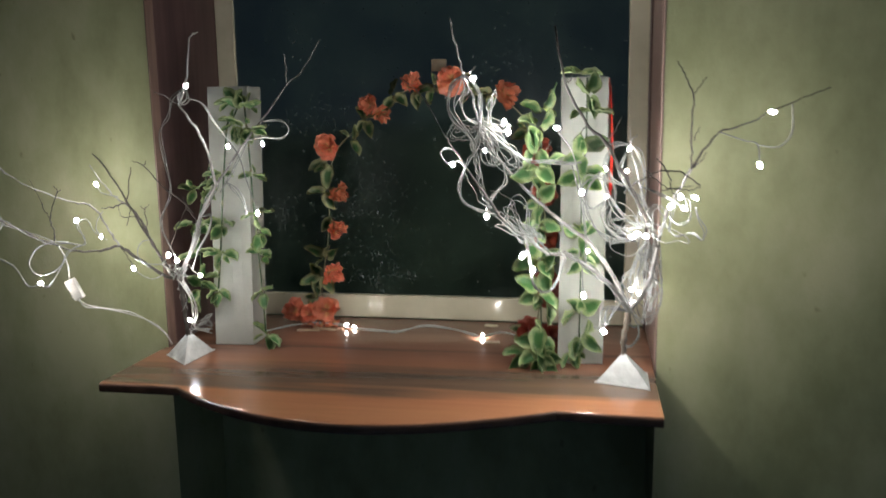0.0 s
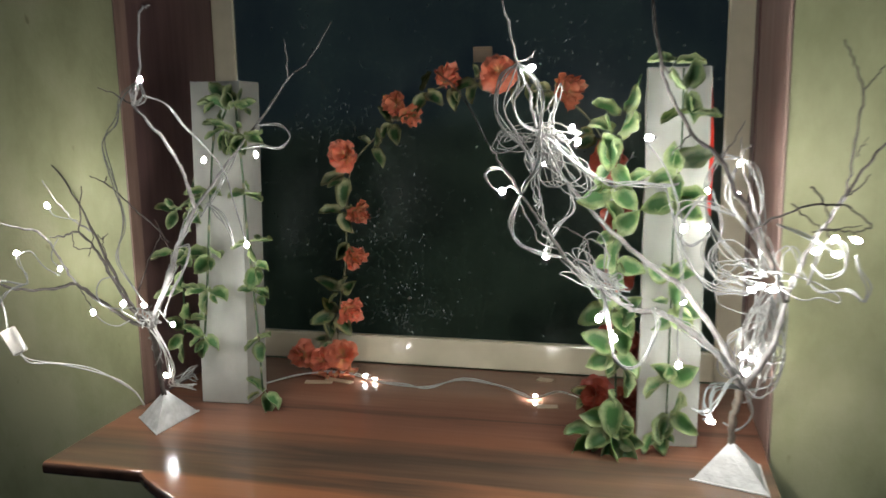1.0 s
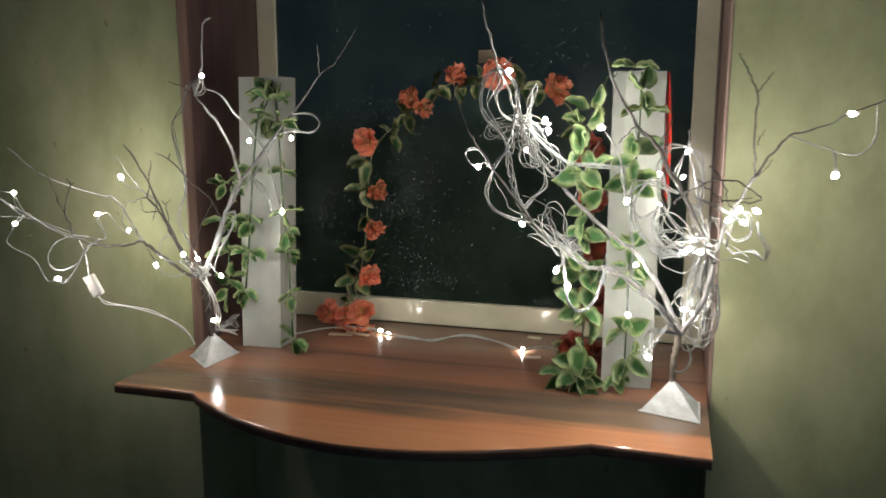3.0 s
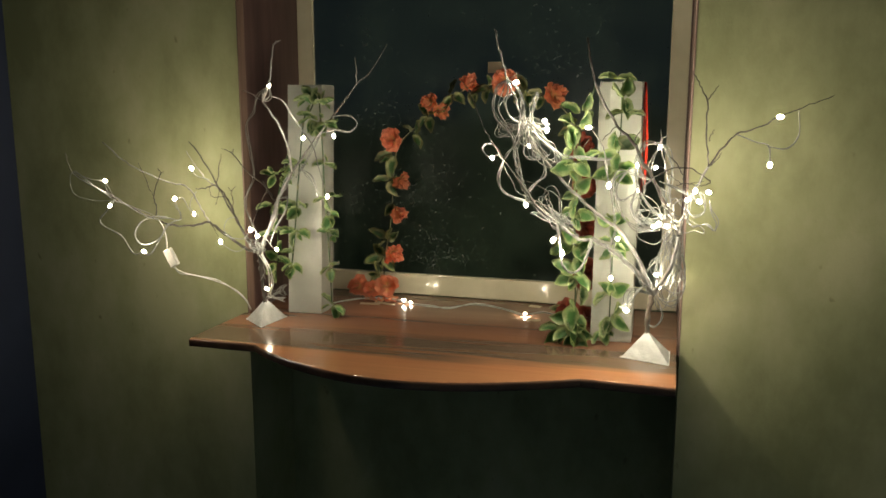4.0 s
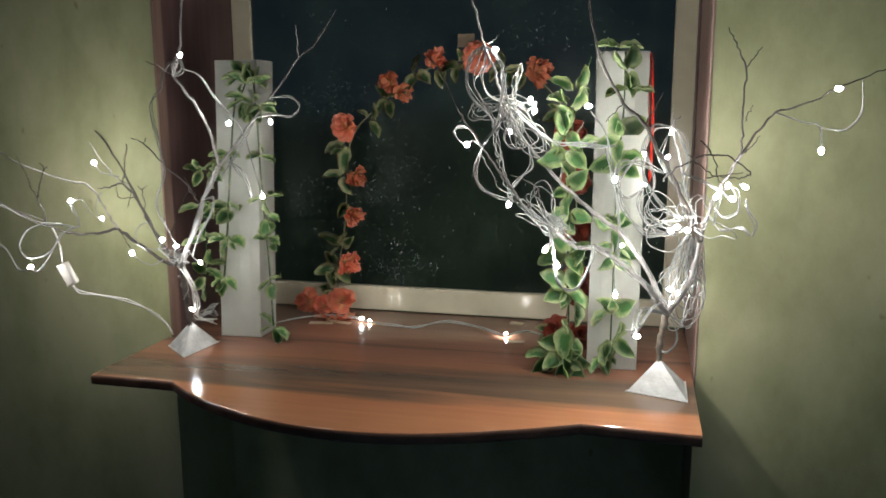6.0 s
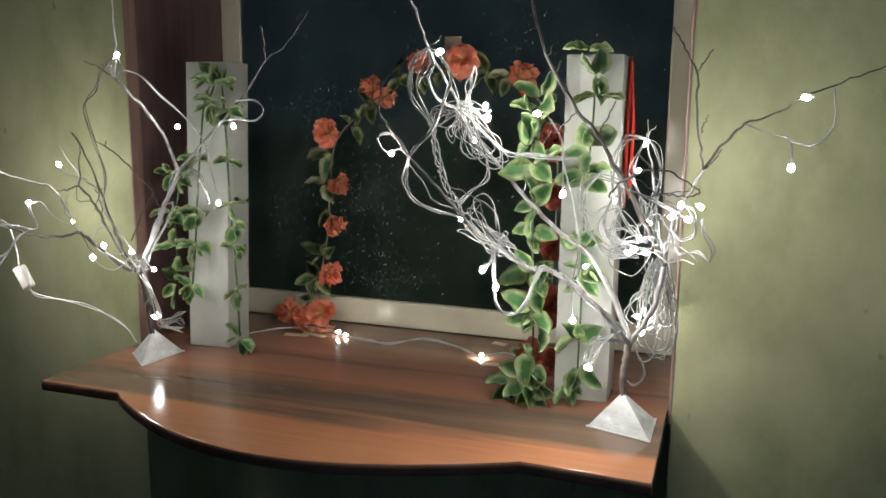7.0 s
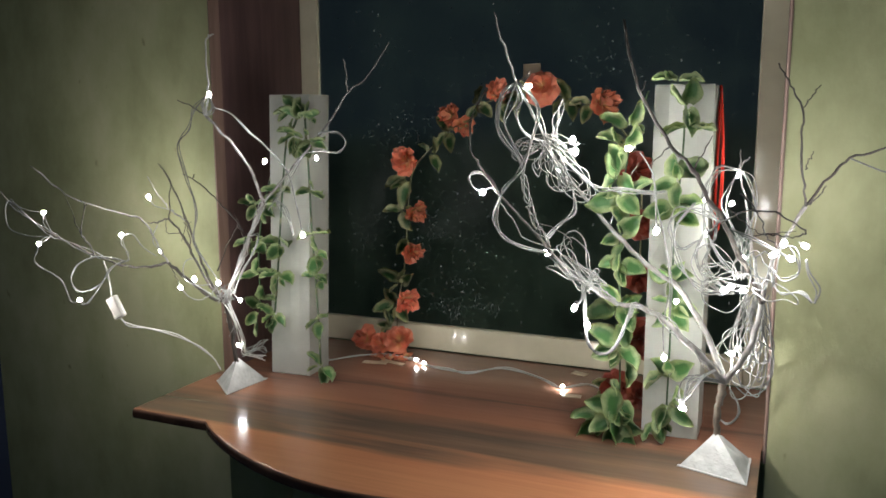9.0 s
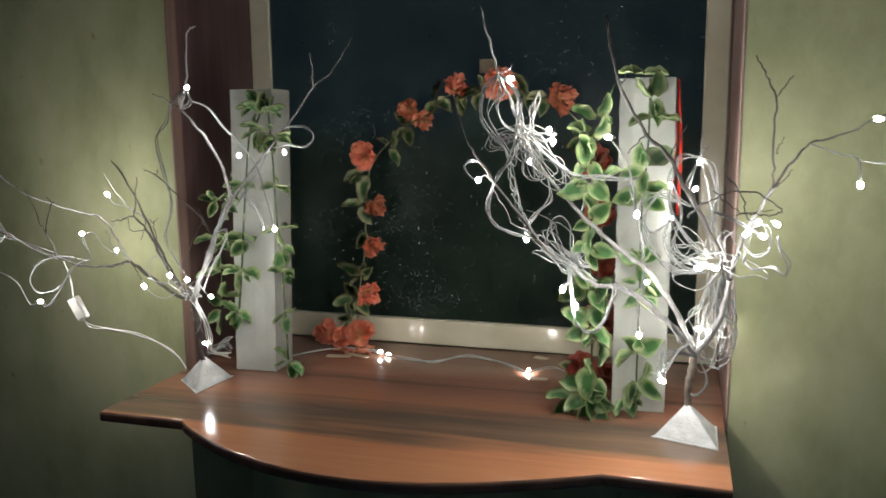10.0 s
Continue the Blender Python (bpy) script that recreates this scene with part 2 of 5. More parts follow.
# ---------------------------------------------------------------- the room
# The unseen east and south walls stand close to strengthen the bounce.
X0, X1, YB, TOP = -1.38, 1.0, -0.95, 2.6
WL, WR, WY, WB = -0.798, 0.0905, 1.37, 1.70
structure("wall_north", boxes((X0 - 0.1, WY, 0, WL, WB, TOP), (WR, WY, 0, X1 + 0.1, WB, TOP), (WL, WY, 2.15, WR, WB, TOP), (WL, 1.56, 0, WR, WB, 0.945)),
          WALL, "olive green painted wall with a window recess", "wall")
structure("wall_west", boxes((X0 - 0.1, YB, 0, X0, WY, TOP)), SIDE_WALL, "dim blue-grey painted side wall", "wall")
structure("wall_east", boxes((X1, YB, 0, X1 + 0.1, WY, TOP)), BOUNCE_WALL, "unseen pale blue side wall added to bounce light", "wall")
structure("wall_south", boxes((X0 - 0.1, YB - 0.1, 0, X1 + 0.1, YB, TOP)), BOUNCE_WALL, "unseen pale blue back wall added to bounce light", "wall")
structure("floor", boxes((X0 - 0.1, YB - 0.1, -0.1, X1 + 0.1, WB, 0)), FLOOR, "unseen blue-grey floor coloured to bounce cool light", "floor")
structure("ceiling", boxes((X0 - 0.1, YB - 0.1, TOP, X1 + 0.1, WB, TOP + 0.1)), CEIL, "plain off-white ceiling", "ceiling")

structure("ground", boxes((-60, WB, -0.6, 60, 400, -0.5)), GROUND, "dark ground outside the window at night", "ground")

GY = 1.634

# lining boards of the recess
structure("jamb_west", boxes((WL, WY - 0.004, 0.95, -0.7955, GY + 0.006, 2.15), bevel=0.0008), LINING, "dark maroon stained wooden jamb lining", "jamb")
structure("jamb_east", boxes((0.086, WY - 0.002, 0.95, WR, GY + 0.006, 2.15), bevel=0.002), EAST_LINING, "pinkish brown wooden jamb lining", "jamb")
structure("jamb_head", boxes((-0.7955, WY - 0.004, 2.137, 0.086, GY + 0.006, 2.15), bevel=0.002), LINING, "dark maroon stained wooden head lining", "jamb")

structure("trim_west", boxes((-0.7955, WY - 0.006, SILL + 0.001, -0.7935, WY + 0.020, 2.137), bevel=0.0006), EDGE_WOOD, "narrow worn brown wooden edge of the jamb", "trim")

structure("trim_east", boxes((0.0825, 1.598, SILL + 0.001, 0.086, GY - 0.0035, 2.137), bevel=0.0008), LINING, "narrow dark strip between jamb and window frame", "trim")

# window
win = thing("window_1", "cream painted wooden window with dark glass at night", "window", at=(-0.35, GY, 1.5), kind="structure")
part("stile", boxes((-0.7955, GY - 0.003, SILL, -0.7545, GY + 0.007, 2.137), bevel=0.003), CREAM, win)
part("stile", boxes((0.045, GY - 0.003, SILL, 0.086, GY + 0.007, 2.137), bevel=0.003), CREAM, win)
part("bottom_rail", boxes((-0.7545, GY - 0.008, SILL + 0.001, 0.045, GY + 0.007, 1.020), bevel=0.003), CREAM, win)
part("top_rail", boxes((-0.7545, GY - 0.003, 2.09, 0.045, GY + 0.007, 2.137), bevel=0.003), CREAM, win)
pane = part("pane", boxes((-0.7545, GY + 0.002, 1.020, 0.045, GY + 0.006, 2.09)), GLASS, win, "dark glass pane")
pane.visible_shadow = False


# sill with a bowed front edge
def sill():
    bm = bmesh.new()
    xs0, xs1, yb = -0.803, 0.084, GY - 0.009
    front = [(xs0, 1.156)]
    left, right = -0.665, -0.065
    front.append((left - 0.03, 1.157))
    for i in range(0, 41):
        t = i / 40
        x = left + (right - left) * t
        u = (x - left) / (right - left)
        bow = math.sin(math.pi * min(1, max(0, u)) ** 0.92) ** 0.95
        front.append((x, 1.157 - 0.020 * u - 0.103 * bow))
    front.append((right + 0.04, 1.136))
    front.append((xs1, 1.133))
    outline = front + [(xs1, WY - 0.003), (0.0855, WY - 0.003), (0.0855, yb), (-0.795, yb), (-0.795, WY - 0.007), (xs0, WY - 0.007)]
    top = [bm.verts.new((x, y, SILL)) for x, y in outline]
    face = bm.faces.new(top)
    ext = bmesh.ops.extrude_face_region(bm, geom=[face])
    low = [v for v in ext["geom"] if isinstance(v, bmesh.types.BMVert)]
    bmesh.ops.translate(bm, verts=low, vec=(0, 0, -0.016))
    bm.edges.ensure_lookup_table()
    es = [e for e in bm.edges if abs(e.verts[0].co.z - e.verts[1].co.z) < 1e-6 and max(v.co.y for v in e.verts) < 1.30 and e.calc_length() < 0.3]
    bmesh.ops.bevel(bm, geom=es, offset=0.005, segments=3, affect="EDGES", profile=0.5)
    ob = structure("window_sill", bm, SILL_WOOD, "varnished red-brown wooden sill with a bowed front edge and dark streak", "window sill")
    return ob


SILL_EDGE = plain("dark_edge_wood", (0.08, 0.045, 0.032), (0.15, 0.08, 0.055), 20, 0.22)
slab = sill()
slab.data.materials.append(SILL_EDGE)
# Every face but the top takes the darker brown.
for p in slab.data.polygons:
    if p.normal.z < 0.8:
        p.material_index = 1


# ---------------------------------------------------------------- card pillars
def pillar(name, corners, top_shift, height, label, red_side=False):
    """An upright carton: four base corners counter-clockwise from the front left, a slight lean, soft bent walls."""
    rng = random.Random(len(label))
    t = thing(name, label, "pillar", "white card pillars", at=(*corners[0], SILL))
    rows = 12

    def sheet(a, b, push):
        bm = bmesh.new()
        grid = []
        for j in range(rows + 1):
            f = j / rows
            row = []
            for i in range(5):
                u = i / 4
                x = a[0] + (b[0] - a[0]) * u + top_shift[0] * f
                y = a[1] + (b[1] - a[1]) * u + top_shift[1] * f
                n = Vector((b[1] - a[1], a[0] - b[0], 0)).normalized()
                w = 0.0 if i in (0, 4) else push * noise.noise(Vector((x * 30, y * 30, f * 5.0)))
                row.append(bm.verts.new(Vector((x, y, SILL + 0.001 + height * f)) + n * w))
            grid.append(row)
        for j in range(rows):
            for i in range(4):
                bm.faces.new((grid[j][i], grid[j][i + 1], grid[j + 1][i + 1], grid[j + 1][i]))
        bmesh.ops.solidify(bm, geom=bm.faces[:], thickness=0.0012)
        return bm

    names = ("front_panel", "side_panel", "back_panel", "side_panel")
    for k in range(4):
        a, b = corners[k], corners[(k + 1) % 4]
        part(names[k], sheet(a, b, 0.004), CARD, t, smooth=False)
    bm = bmesh.new()
    vs = [bm.verts.new((x + top_shift[0], y + top_shift[1], SILL + height - 0.001)) for x, y in corners]
    bm.faces.new(vs)
    bmesh.ops.solidify(bm, geom=bm.faces[:], thickness=0.0012)
    part("top_flap", bm, CARD, t)
    if red_side:
        (bx, by), (cx, cy) = corners[1], corners[2]
        sx, sy = top_shift
        bm = bmesh.new()
        rows_z = [SILL + 0.27, SILL + 0.31, SILL + 0.36, SILL + 0.42, SILL + height - 0.004]
        prev = None
        for i, z in enumerate(rows_z):
            f = (z - SILL) / height
            wide = (0.25, 0.42, 0.46, 0.38, 0.30)[i]
            p = [bm.verts.new((bx + (cx - bx) * u + sx * f + 0.004, by + (cy - by) * u + sy * f, z)) for u in (1 - wide, 1.0)]
            q = [bm.verts.new((v.co.x - 0.0015, v.co.y, v.co.z)) for v in p]
            if prev:
                bm.faces.new((prev[0], prev[1], p[1], p[0]))
                bm.faces.new((prev[2], prev[3], q[1], q[0]))
            prev = p + q
        part("red_strip", bm, CARD_RED, t, "bright red paper strip on the carton's side")
    return t


pillar("card_pillar", [(-0.715, 1.393), (-0.641, 1.398), (-0.643, 1.462), (-0.717, 1.458)], (0.012, 0.004), 0.477, "white card carton pillar with a creased front beside the pyramid tree")
pillar("card_pillar", [(-0.072, 1.362), (0.002, 1.368), (0.002, 1.432), (-0.072, 1.428)], (0.002, 0.0), 0.477, "white card carton pillar with a red strip on its side", True)

# red threads on the corner of the east pillar
t = thing("thread_tassel", "bundle of bright red threads hanging on the card pillar", "thread", at=(0.006, 1.43, 1.45))
rng = random.Random(5)
for k in range(5):
    o = rng.uniform(-0.003, 0.003)
    part("thread", tubes([[(0.004 + o, 1.432, 1.449), (0.008 + o, 1.437, 1.40), (0.010 + o * 1.5, 1.438, 1.34), (0.008 + o * 2, 1.436, 1.28 - rng.uniform(0, 0.03))]], 0.0011, sides=4), THREAD, t, smooth=True)


# ---------------------------------------------------------------- leaves and flowers
def leaf_mesh(name, material, length, width, cup, bend, seed, tip=0.8):
    rng = random.Random(seed)
    ph, fold = rng.uniform(0, 6), rng.uniform(0.1, 0.4)
    bm = bmesh.new()
    uv = bm.loops.layers.uv.new("UVMap")
    n, m = 8, 3
    grid, rs = [], {}
    for i in range(n + 1):
        s = i / n
        w = width * (math.sin(math.pi * min(1, s ** tip * 0.93 + 0.05)) ** 0.72) * 0.5
        row = []
        for j in range(-m, m + 1):
            u = j / m
            rag = 1 + rng.uniform(-0.05, 0.05) * (abs(j) == m)
            v = bm.verts.new((u * w * rag, s * length, cup * (u * u) * width + fold * abs(u) * w * 0.5 - bend * s * s * length + 0.0018 * abs(u) * math.sin(s * 13 + ph + u * 2) + 0.001 * math.sin(s * 7 + u * 3)))
            rs[v] = max(abs(u), 2 * abs(s - 0.5)) if n else 0
            row.append(v)
        grid.append(row)
    for i in range(n):
        for j in range(2 * m):
            f = bm.faces.new((grid[i][j], grid[i][j + 1], grid[i + 1][j + 1], grid[i + 1][j]))
            for l in f.loops:
                l[uv].uv = (rs[l.vert], 0.5)
    bmesh.ops.solidify(bm, geom=bm.faces[:], thickness=0.0006)
    return mesh_of(name, bm, material, True)


def flower_mesh(name, material, radius, seed, lean=0.0):
    """A frilled carnation with ragged petals, opening along +z; lean makes it lopsided like a pressed silk flower."""
    rng = random.Random(seed)
    bm = bmesh.new()
    uv = bm.loops.layers.uv.new("UVMap")
    rs = {}
    for ring, (count, rad, rise) in enumerate(((6, 1.0, 0.12), (6, 0.86, 0.40), (5, 0.66, 0.72), (4, 0.42, 0.95))):
        for k in range(count):
            a0 = 2 * math.pi * (k + 0.41 * ring) / count + rng.uniform(-0.25, 0.25)
            size = rng.uniform(0.78, 1.1) * (1 - lean * 0.45 * math.cos(a0))
            droop = rng.uniform(-0.22, 0.16)
            ph = rng.uniform(0, 6)
            grid = []
            for i in range(6):
                s = i / 5
                row = []
                for j in range(-4, 5):
                    a = a0 + (j / 4) * (1.75 * math.pi / count) * (0.3 + 0.7 * s)
                    frill = (0.05 * math.sin(j * 2.3 + ph) + rng.uniform(-0.03, 0.03)) if i == 5 else 0
                    r = radius * rad * size * (0.05 + 0.95 * s) * (1 - 0.20 * (j / 4) ** 4 + frill)
                    z = radius * ((rise + droop) * s ** 1.3 + 0.15 * s * s * math.sin(j * 1.6 + ph) + 0.03 * ring)
                    v = bm.verts.new((r * math.cos(a), r * math.sin(a), z))
                    rs[v] = s
                    row.append(v)
                grid.append(row)
            for i in range(5):
                for j in range(8):
                    f = bm.faces.new((grid[i][j], grid[i][j + 1], grid[i + 1][j + 1], grid[i + 1][j]))
                    for l in f.loops:
                        l[uv].uv = (rs[l.vert], 0.5)
    me = mesh_of(name, bm, material, True)
    return me


IVY_LEAVES = [leaf_mesh("leaf", IVY, l, w, c, b, s, tp) for l, w, c, b, s, tp in
              ((0.040, 0.029, 0.18, 0.10, 1, 0.8), (0.034, 0.025, 0.28, 0.22, 2, 0.85), (0.045, 0.031, 0.12, 0.05, 3, 0.75), (0.037, 0.022, 0.34, 0.30, 4, 0.9))]
ARCH_LEAVES = [leaf_mesh("leaf", FLOWER_LEAF, l, w, c, b, s, tp) for l, w, c, b, s, tp in
               ((0.044, 0.027, 0.2, 0.12, 11, 0.8), (0.038, 0.024, 0.3, 0.25, 12, 0.85), (0.050, 0.028, 0.15, 0.05, 13, 0.75))]
FLOWERS = [flower_mesh("flower", PETAL, 0.029, 21, 0.5), flower_mesh("flower", PETAL, 0.026, 22, 0.8), flower_mesh("flower", PETAL, 0.027, 23, 0.3)]
RED_FLOWERS = [flower_mesh("flower", RED_PETAL, 0.03, 24), flower_mesh("flower", RED_PETAL, 0.027, 25)]


def oriented(at, along, normal, scale=1.0, axis="leaf"):
    y = Vector(along).normalized()
    z = Vector(normal)
    z = (z - y * z.dot(y))
    z = z.normalized() if z.length > 1e-4 else y.orthogonal().normalized()
    x = y.cross(z)
    return Matrix.Translation(at) @ Matrix((x, y, z)).transposed().to_4x4() @ Matrix.Diagonal((scale, scale, scale, 1))


def put_piece(name, mesh, parent, m):
    ob = new(name, mesh)
    ob.parent = parent
    ob.matrix_parent_inverse = Matrix.Translation(parent.location).inverted()
    ob.matrix_basis = m
    return ob


def leaf(parent, kinds, rng, at, angle, scale=1.0, out=0.45, face=0.75, lift=(-0.1, 1.0)):
    """A leaf at a point of a wall-like garland: angle is the way its tip points, seen from the room (0 = east, 90 = up)."""
    a = math.radians(angle)
    along = Vector((math.cos(a), -out, math.sin(a)))
    nrm = Vector((rng.uniform(-0.9, 0.9), -face * rng.uniform(0.3, 1.1), rng.uniform(*lift)))
    k = 0.9 + rng.uniform(-0.08, 0.12)
    base = Vector(at) - along.normalized() * 0.018 * scale
    put_piece("leaf", rng.choice(kinds), parent, oriented(base, along, nrm, scale * k))


def whorl(parent, kinds, rng, at, angles, scale=1.0, out=0.45, reach=0.001, face=0.75, lift=(-0.1, 1.0)):
    for g in angles:
        a = math.radians(g)
        p = Vector(at) + Vector((math.cos(a), -0.2, math.sin(a))) * (reach + 0.018 * scale)
        leaf(parent, kinds, rng, p, g + rng.uniform(-9, 9), scale, out + rng.uniform(-0.15, 0.2), face, lift)
    g = rng.uniform(0, 360)
    a = math.radians(g)
    leaf(parent, kinds, rng, Vector(at) + Vector((math.cos(a), -0.3, math.sin(a))) * 0.016, g, scale * 0.62, out + 0.3, face, lift)


def stem_joints(garland, pts, n):
    """Short pale sleeves on a leaf stem."""
    line = smooth_line(pts, 12)
    for k in range(n):
        i = int((k + 0.6) * (len(line) - 2) / n)
        p, q = line[i], line[i + 1]
        d = (q - p).normalized() * 0.0045
        part("sleeve", tubes([[p - d, p + d]], 0.0021, sides=6, per=2), PALE_STEM, garland, "pale plastic sleeve", smooth=True)


# west pillar: three strands of variegated leaves
rng = random.Random(41)
ivy = thing("ivy_garland", "artificial variegated leaf garland hanging down the white pillar", "garland", "leaf garlands", at=(-0.66, 1.385, 1.44))
STEM_LINE = [(-0.636, 1.386, 1.426), (-0.648, 1.386, 1.398), (-0.663, 1.386, 1.380), (-0.675, 1.386, 1.295), (-0.683, 1.386, 1.228), (-0.691, 1.386, 1.150), (-0.700, 1.386, 1.080)]
part("stem", tubes([STEM_LINE], 0.0017, sides=5), STEM, ivy, smooth=True)
stem_joints(ivy, STEM_LINE, 7)
for at, ang in (((-0.649, 1.380, 1.416), (170, 200, 100)), ((-0.634, 1.380, 1.407), (80, 150, 30)), ((-0.644, 1.380, 1.380), (200, 260, 150)), ((-0.677, 1.380, 1.288), (170, 10, 200)), ((-0.684, 1.380, 1.202), (175, 5, 240)), ((-0.685, 1.380, 1.149), (190, 345, 250)), ((-0.697, 1.380, 1.076), (200, 270, 340, 150))):
    whorl(ivy, IVY_LEAVES, rng, at, ang, rng.uniform(0.78, 1.0), face=0.35, lift=(0.4, 1.2))

ivy = thing("ivy_garland", "artificial variegated leaf garland hanging down the white pillar", "garland", "leaf garlands", at=(-0.61, 1.395, 1.44))
STEM_LINE = [(-0.630, 1.389, 1.426), (-0.628, 1.389, 1.380), (-0.625, 1.389, 1.324), (-0.623, 1.389, 1.244), (-0.618, 1.389, 1.152), (-0.614, 1.389, 1.073), (-0.612, 1.389, 0.998)]
part("stem", tubes([STEM_LINE], 0.0017, sides=5), STEM, ivy, smooth=True)
stem_joints(ivy, STEM_LINE, 9)
for at, ang in (((-0.623, 1.383, 1.407), (70, 20, 110)), ((-0.632, 1.383, 1.375), (250, 300, 150)), ((-0.615, 1.383, 1.370), (10, 350, 230)), ((-0.619, 1.383, 1.287), (5, 175, 350)), ((-0.614, 1.383, 1.219), (15, 190, 280)), ((-0.613, 1.383, 1.186), (265, 5, 300)), ((-0.613, 1.383, 1.148), (165, 350, 120, 20)), ((-0.610, 1.383, 1.075), (40, 205, 280)), ((-0.608, 1.383, 0.995), (290, 130, 330))):
    whorl(ivy, IVY_LEAVES, rng, at, ang, rng.uniform(0.78, 1.0), face=0.35, lift=(0.4, 1.2))

ivy = thing("ivy_garland", "artificial variegated leaf garland on the shaded side of the pillar", "garland", "leaf garlands", at=(-0.72, 1.4, 1.38))
STEM_LINE = [(-0.698, 1.398, 1.333), (-0.719, 1.398, 1.275), (-0.736, 1.398, 1.201), (-0.738, 1.398, 1.136), (-0.740, 1.398, 1.075)]
part("stem", tubes([STEM_LINE], 0.0017, sides=5), STEM, ivy, smooth=True)
stem_joints(ivy, STEM_LINE, 5)
for at, ang in (((-0.735, 1.392, 1.263), (170, 30, 240)), ((-0.720, 1.392, 1.261), (20, 330, 280)), ((-0.746, 1.392, 1.199), (185, 340)), ((-0.715, 1.392, 1.196), (10, 200)), ((-0.734, 1.392, 1.142), (190, 100, 20)), ((-0.742, 1.392, 1.076), (120, 230, 280)), ((-0.730, 1.392, 1.097), (80, 20))):
    whorl(ivy, IVY_LEAVES, rng, at, ang, rng.uniform(0.78, 1.0), face=0.35, lift=(0.4, 1.2))

# east pillar: one strand on the front, one dense strand on its west corner
rng = random.Random(43)
ivy = thing("ivy_garland", "artificial variegated leaf garland down the front of the white pillar", "garland", "leaf garlands", at=(-0.035, 1.34, 1.44))
part("stem", tubes([[(-0.030, 1.355, 1.446), (-0.030, 1.348, 1.36), (-0.036, 1.348, 1.26), (-0.036, 1.348, 1.15), (-0.037, 1.348, 1.02)]], 0.0013, sides=5), STEM, ivy, smooth=True)
for at, ang in (((-0.040, 1.345, 1.45), (160, 10)), ((-0.024, 1.338, 1.42), (80, 130, 280)), ((-0.022, 1.338, 1.39), (5, 175)), ((-0.034, 1.338, 1.325), (100, 40, 270, 200)),
                ((-0.036, 1.338, 1.29), (190, 330, 20)), ((-0.038, 1.338, 1.195), (150, 20, 285, 60)), ((-0.036, 1.338, 1.16), (310, 350, 240)), ((-0.034, 1.338, 1.065), (130, 40, 200)),
                ((-0.034, 1.338, 1.025), (60, 250, 330)), ((-0.048, 1.34, 1.0), (240, 290))):
    whorl(ivy, IVY_LEAVES, rng, at, ang, rng.uniform(0.88, 1.12))
ivy = thing("ivy_garland", "dense artificial variegated leaf garland trailing onto the wooden sill", "garland", "leaf garlands", at=(-0.10, 1.34, 1.42))
part("stem", tubes([[(-0.078, 1.36, 1.44), (-0.098, 1.35, 1.37), (-0.106, 1.345, 1.27), (-0.104, 1.345, 1.15), (-0.10, 1.342, 1.05), (-0.10, 1.336, 0.985)]], 0.0014, sides=5), STEM, ivy, smooth=True)
for at, ang in (((-0.098, 1.342, 1.395), (165, 60)), ((-0.108, 1.338, 1.37), (150, 260, 40)), ((-0.106, 1.338, 1.335), (230, 300, 110)), ((-0.108, 1.338, 1.305), (200, 320, 20)),
                ((-0.103, 1.338, 1.25), (100, 270, 50)), ((-0.104, 1.338, 1.215), (190, 290, 340)), ((-0.106, 1.338, 1.155), (120, 200, 310)), ((-0.096, 1.336, 1.135), (280, 60)),
                ((-0.104, 1.336, 1.10), (210, 320, 140)), ((-0.09, 1.336, 1.085), (280,)), ((-0.104, 1.332, 1.02), (95, 265, 180, 330)), ((-0.10, 1.328, 0.995), (200, 250, 310, 350)), ((-0.125, 1.335, 0.992), (170, 220))):
    whorl(ivy, IVY_LEAVES, rng, at, ang, rng.uniform(0.9, 1.2), reach=0.001)
for at, g in (((-0.102, 1.315, 1.025), 268), ((-0.102, 1.318, 0.995), 285)):
    leaf(ivy, IVY_LEAVES[2:3], rng, at, g, 1.25, 0.3)

# arch of coral flowers in front of the glass
rng = random.Random(47)
arch = thing("flower_garland", "artificial garland of coral flowers and yellow-edged leaves arched before the window", "garland", at=(-0.55, 1.60, 0.98))
ARCH = [(-0.575, 1.60, 0.99), (-0.572, 1.602, 1.06), (-0.556, 1.602, 1.15), (-0.549, 1.602, 1.25), (-0.535, 1.602, 1.32), (-0.48, 1.604, 1.375), (-0.41, 1.606, 1.43), (-0.325, 1.61, 1.452), (-0.24, 1.606, 1.44), (-0.165, 1.59, 1.40), (-0.12, 1.55, 1.33), (-0.105, 1.50, 1.22), (-0.105, 1.48, 1.10), (-0.12, 1.48, 0.985)]
part("stem", tubes([ARCH], 0.0016, sides=5, per=6), PALE_STEM, arch, smooth=True)


def blossom(kinds, at, face, scale=1.0):
    z = Vector(face).normalized()
    put_piece("flower", rng.choice(kinds), arch, Matrix.Translation(at) @ z.to_track_quat("Z", "Y").to_matrix().to_4x4() @ pose(0, 0, 0, 0, 0, rng.uniform(0, 360)) @ Matrix.Diagonal((scale, scale, scale, 1)))


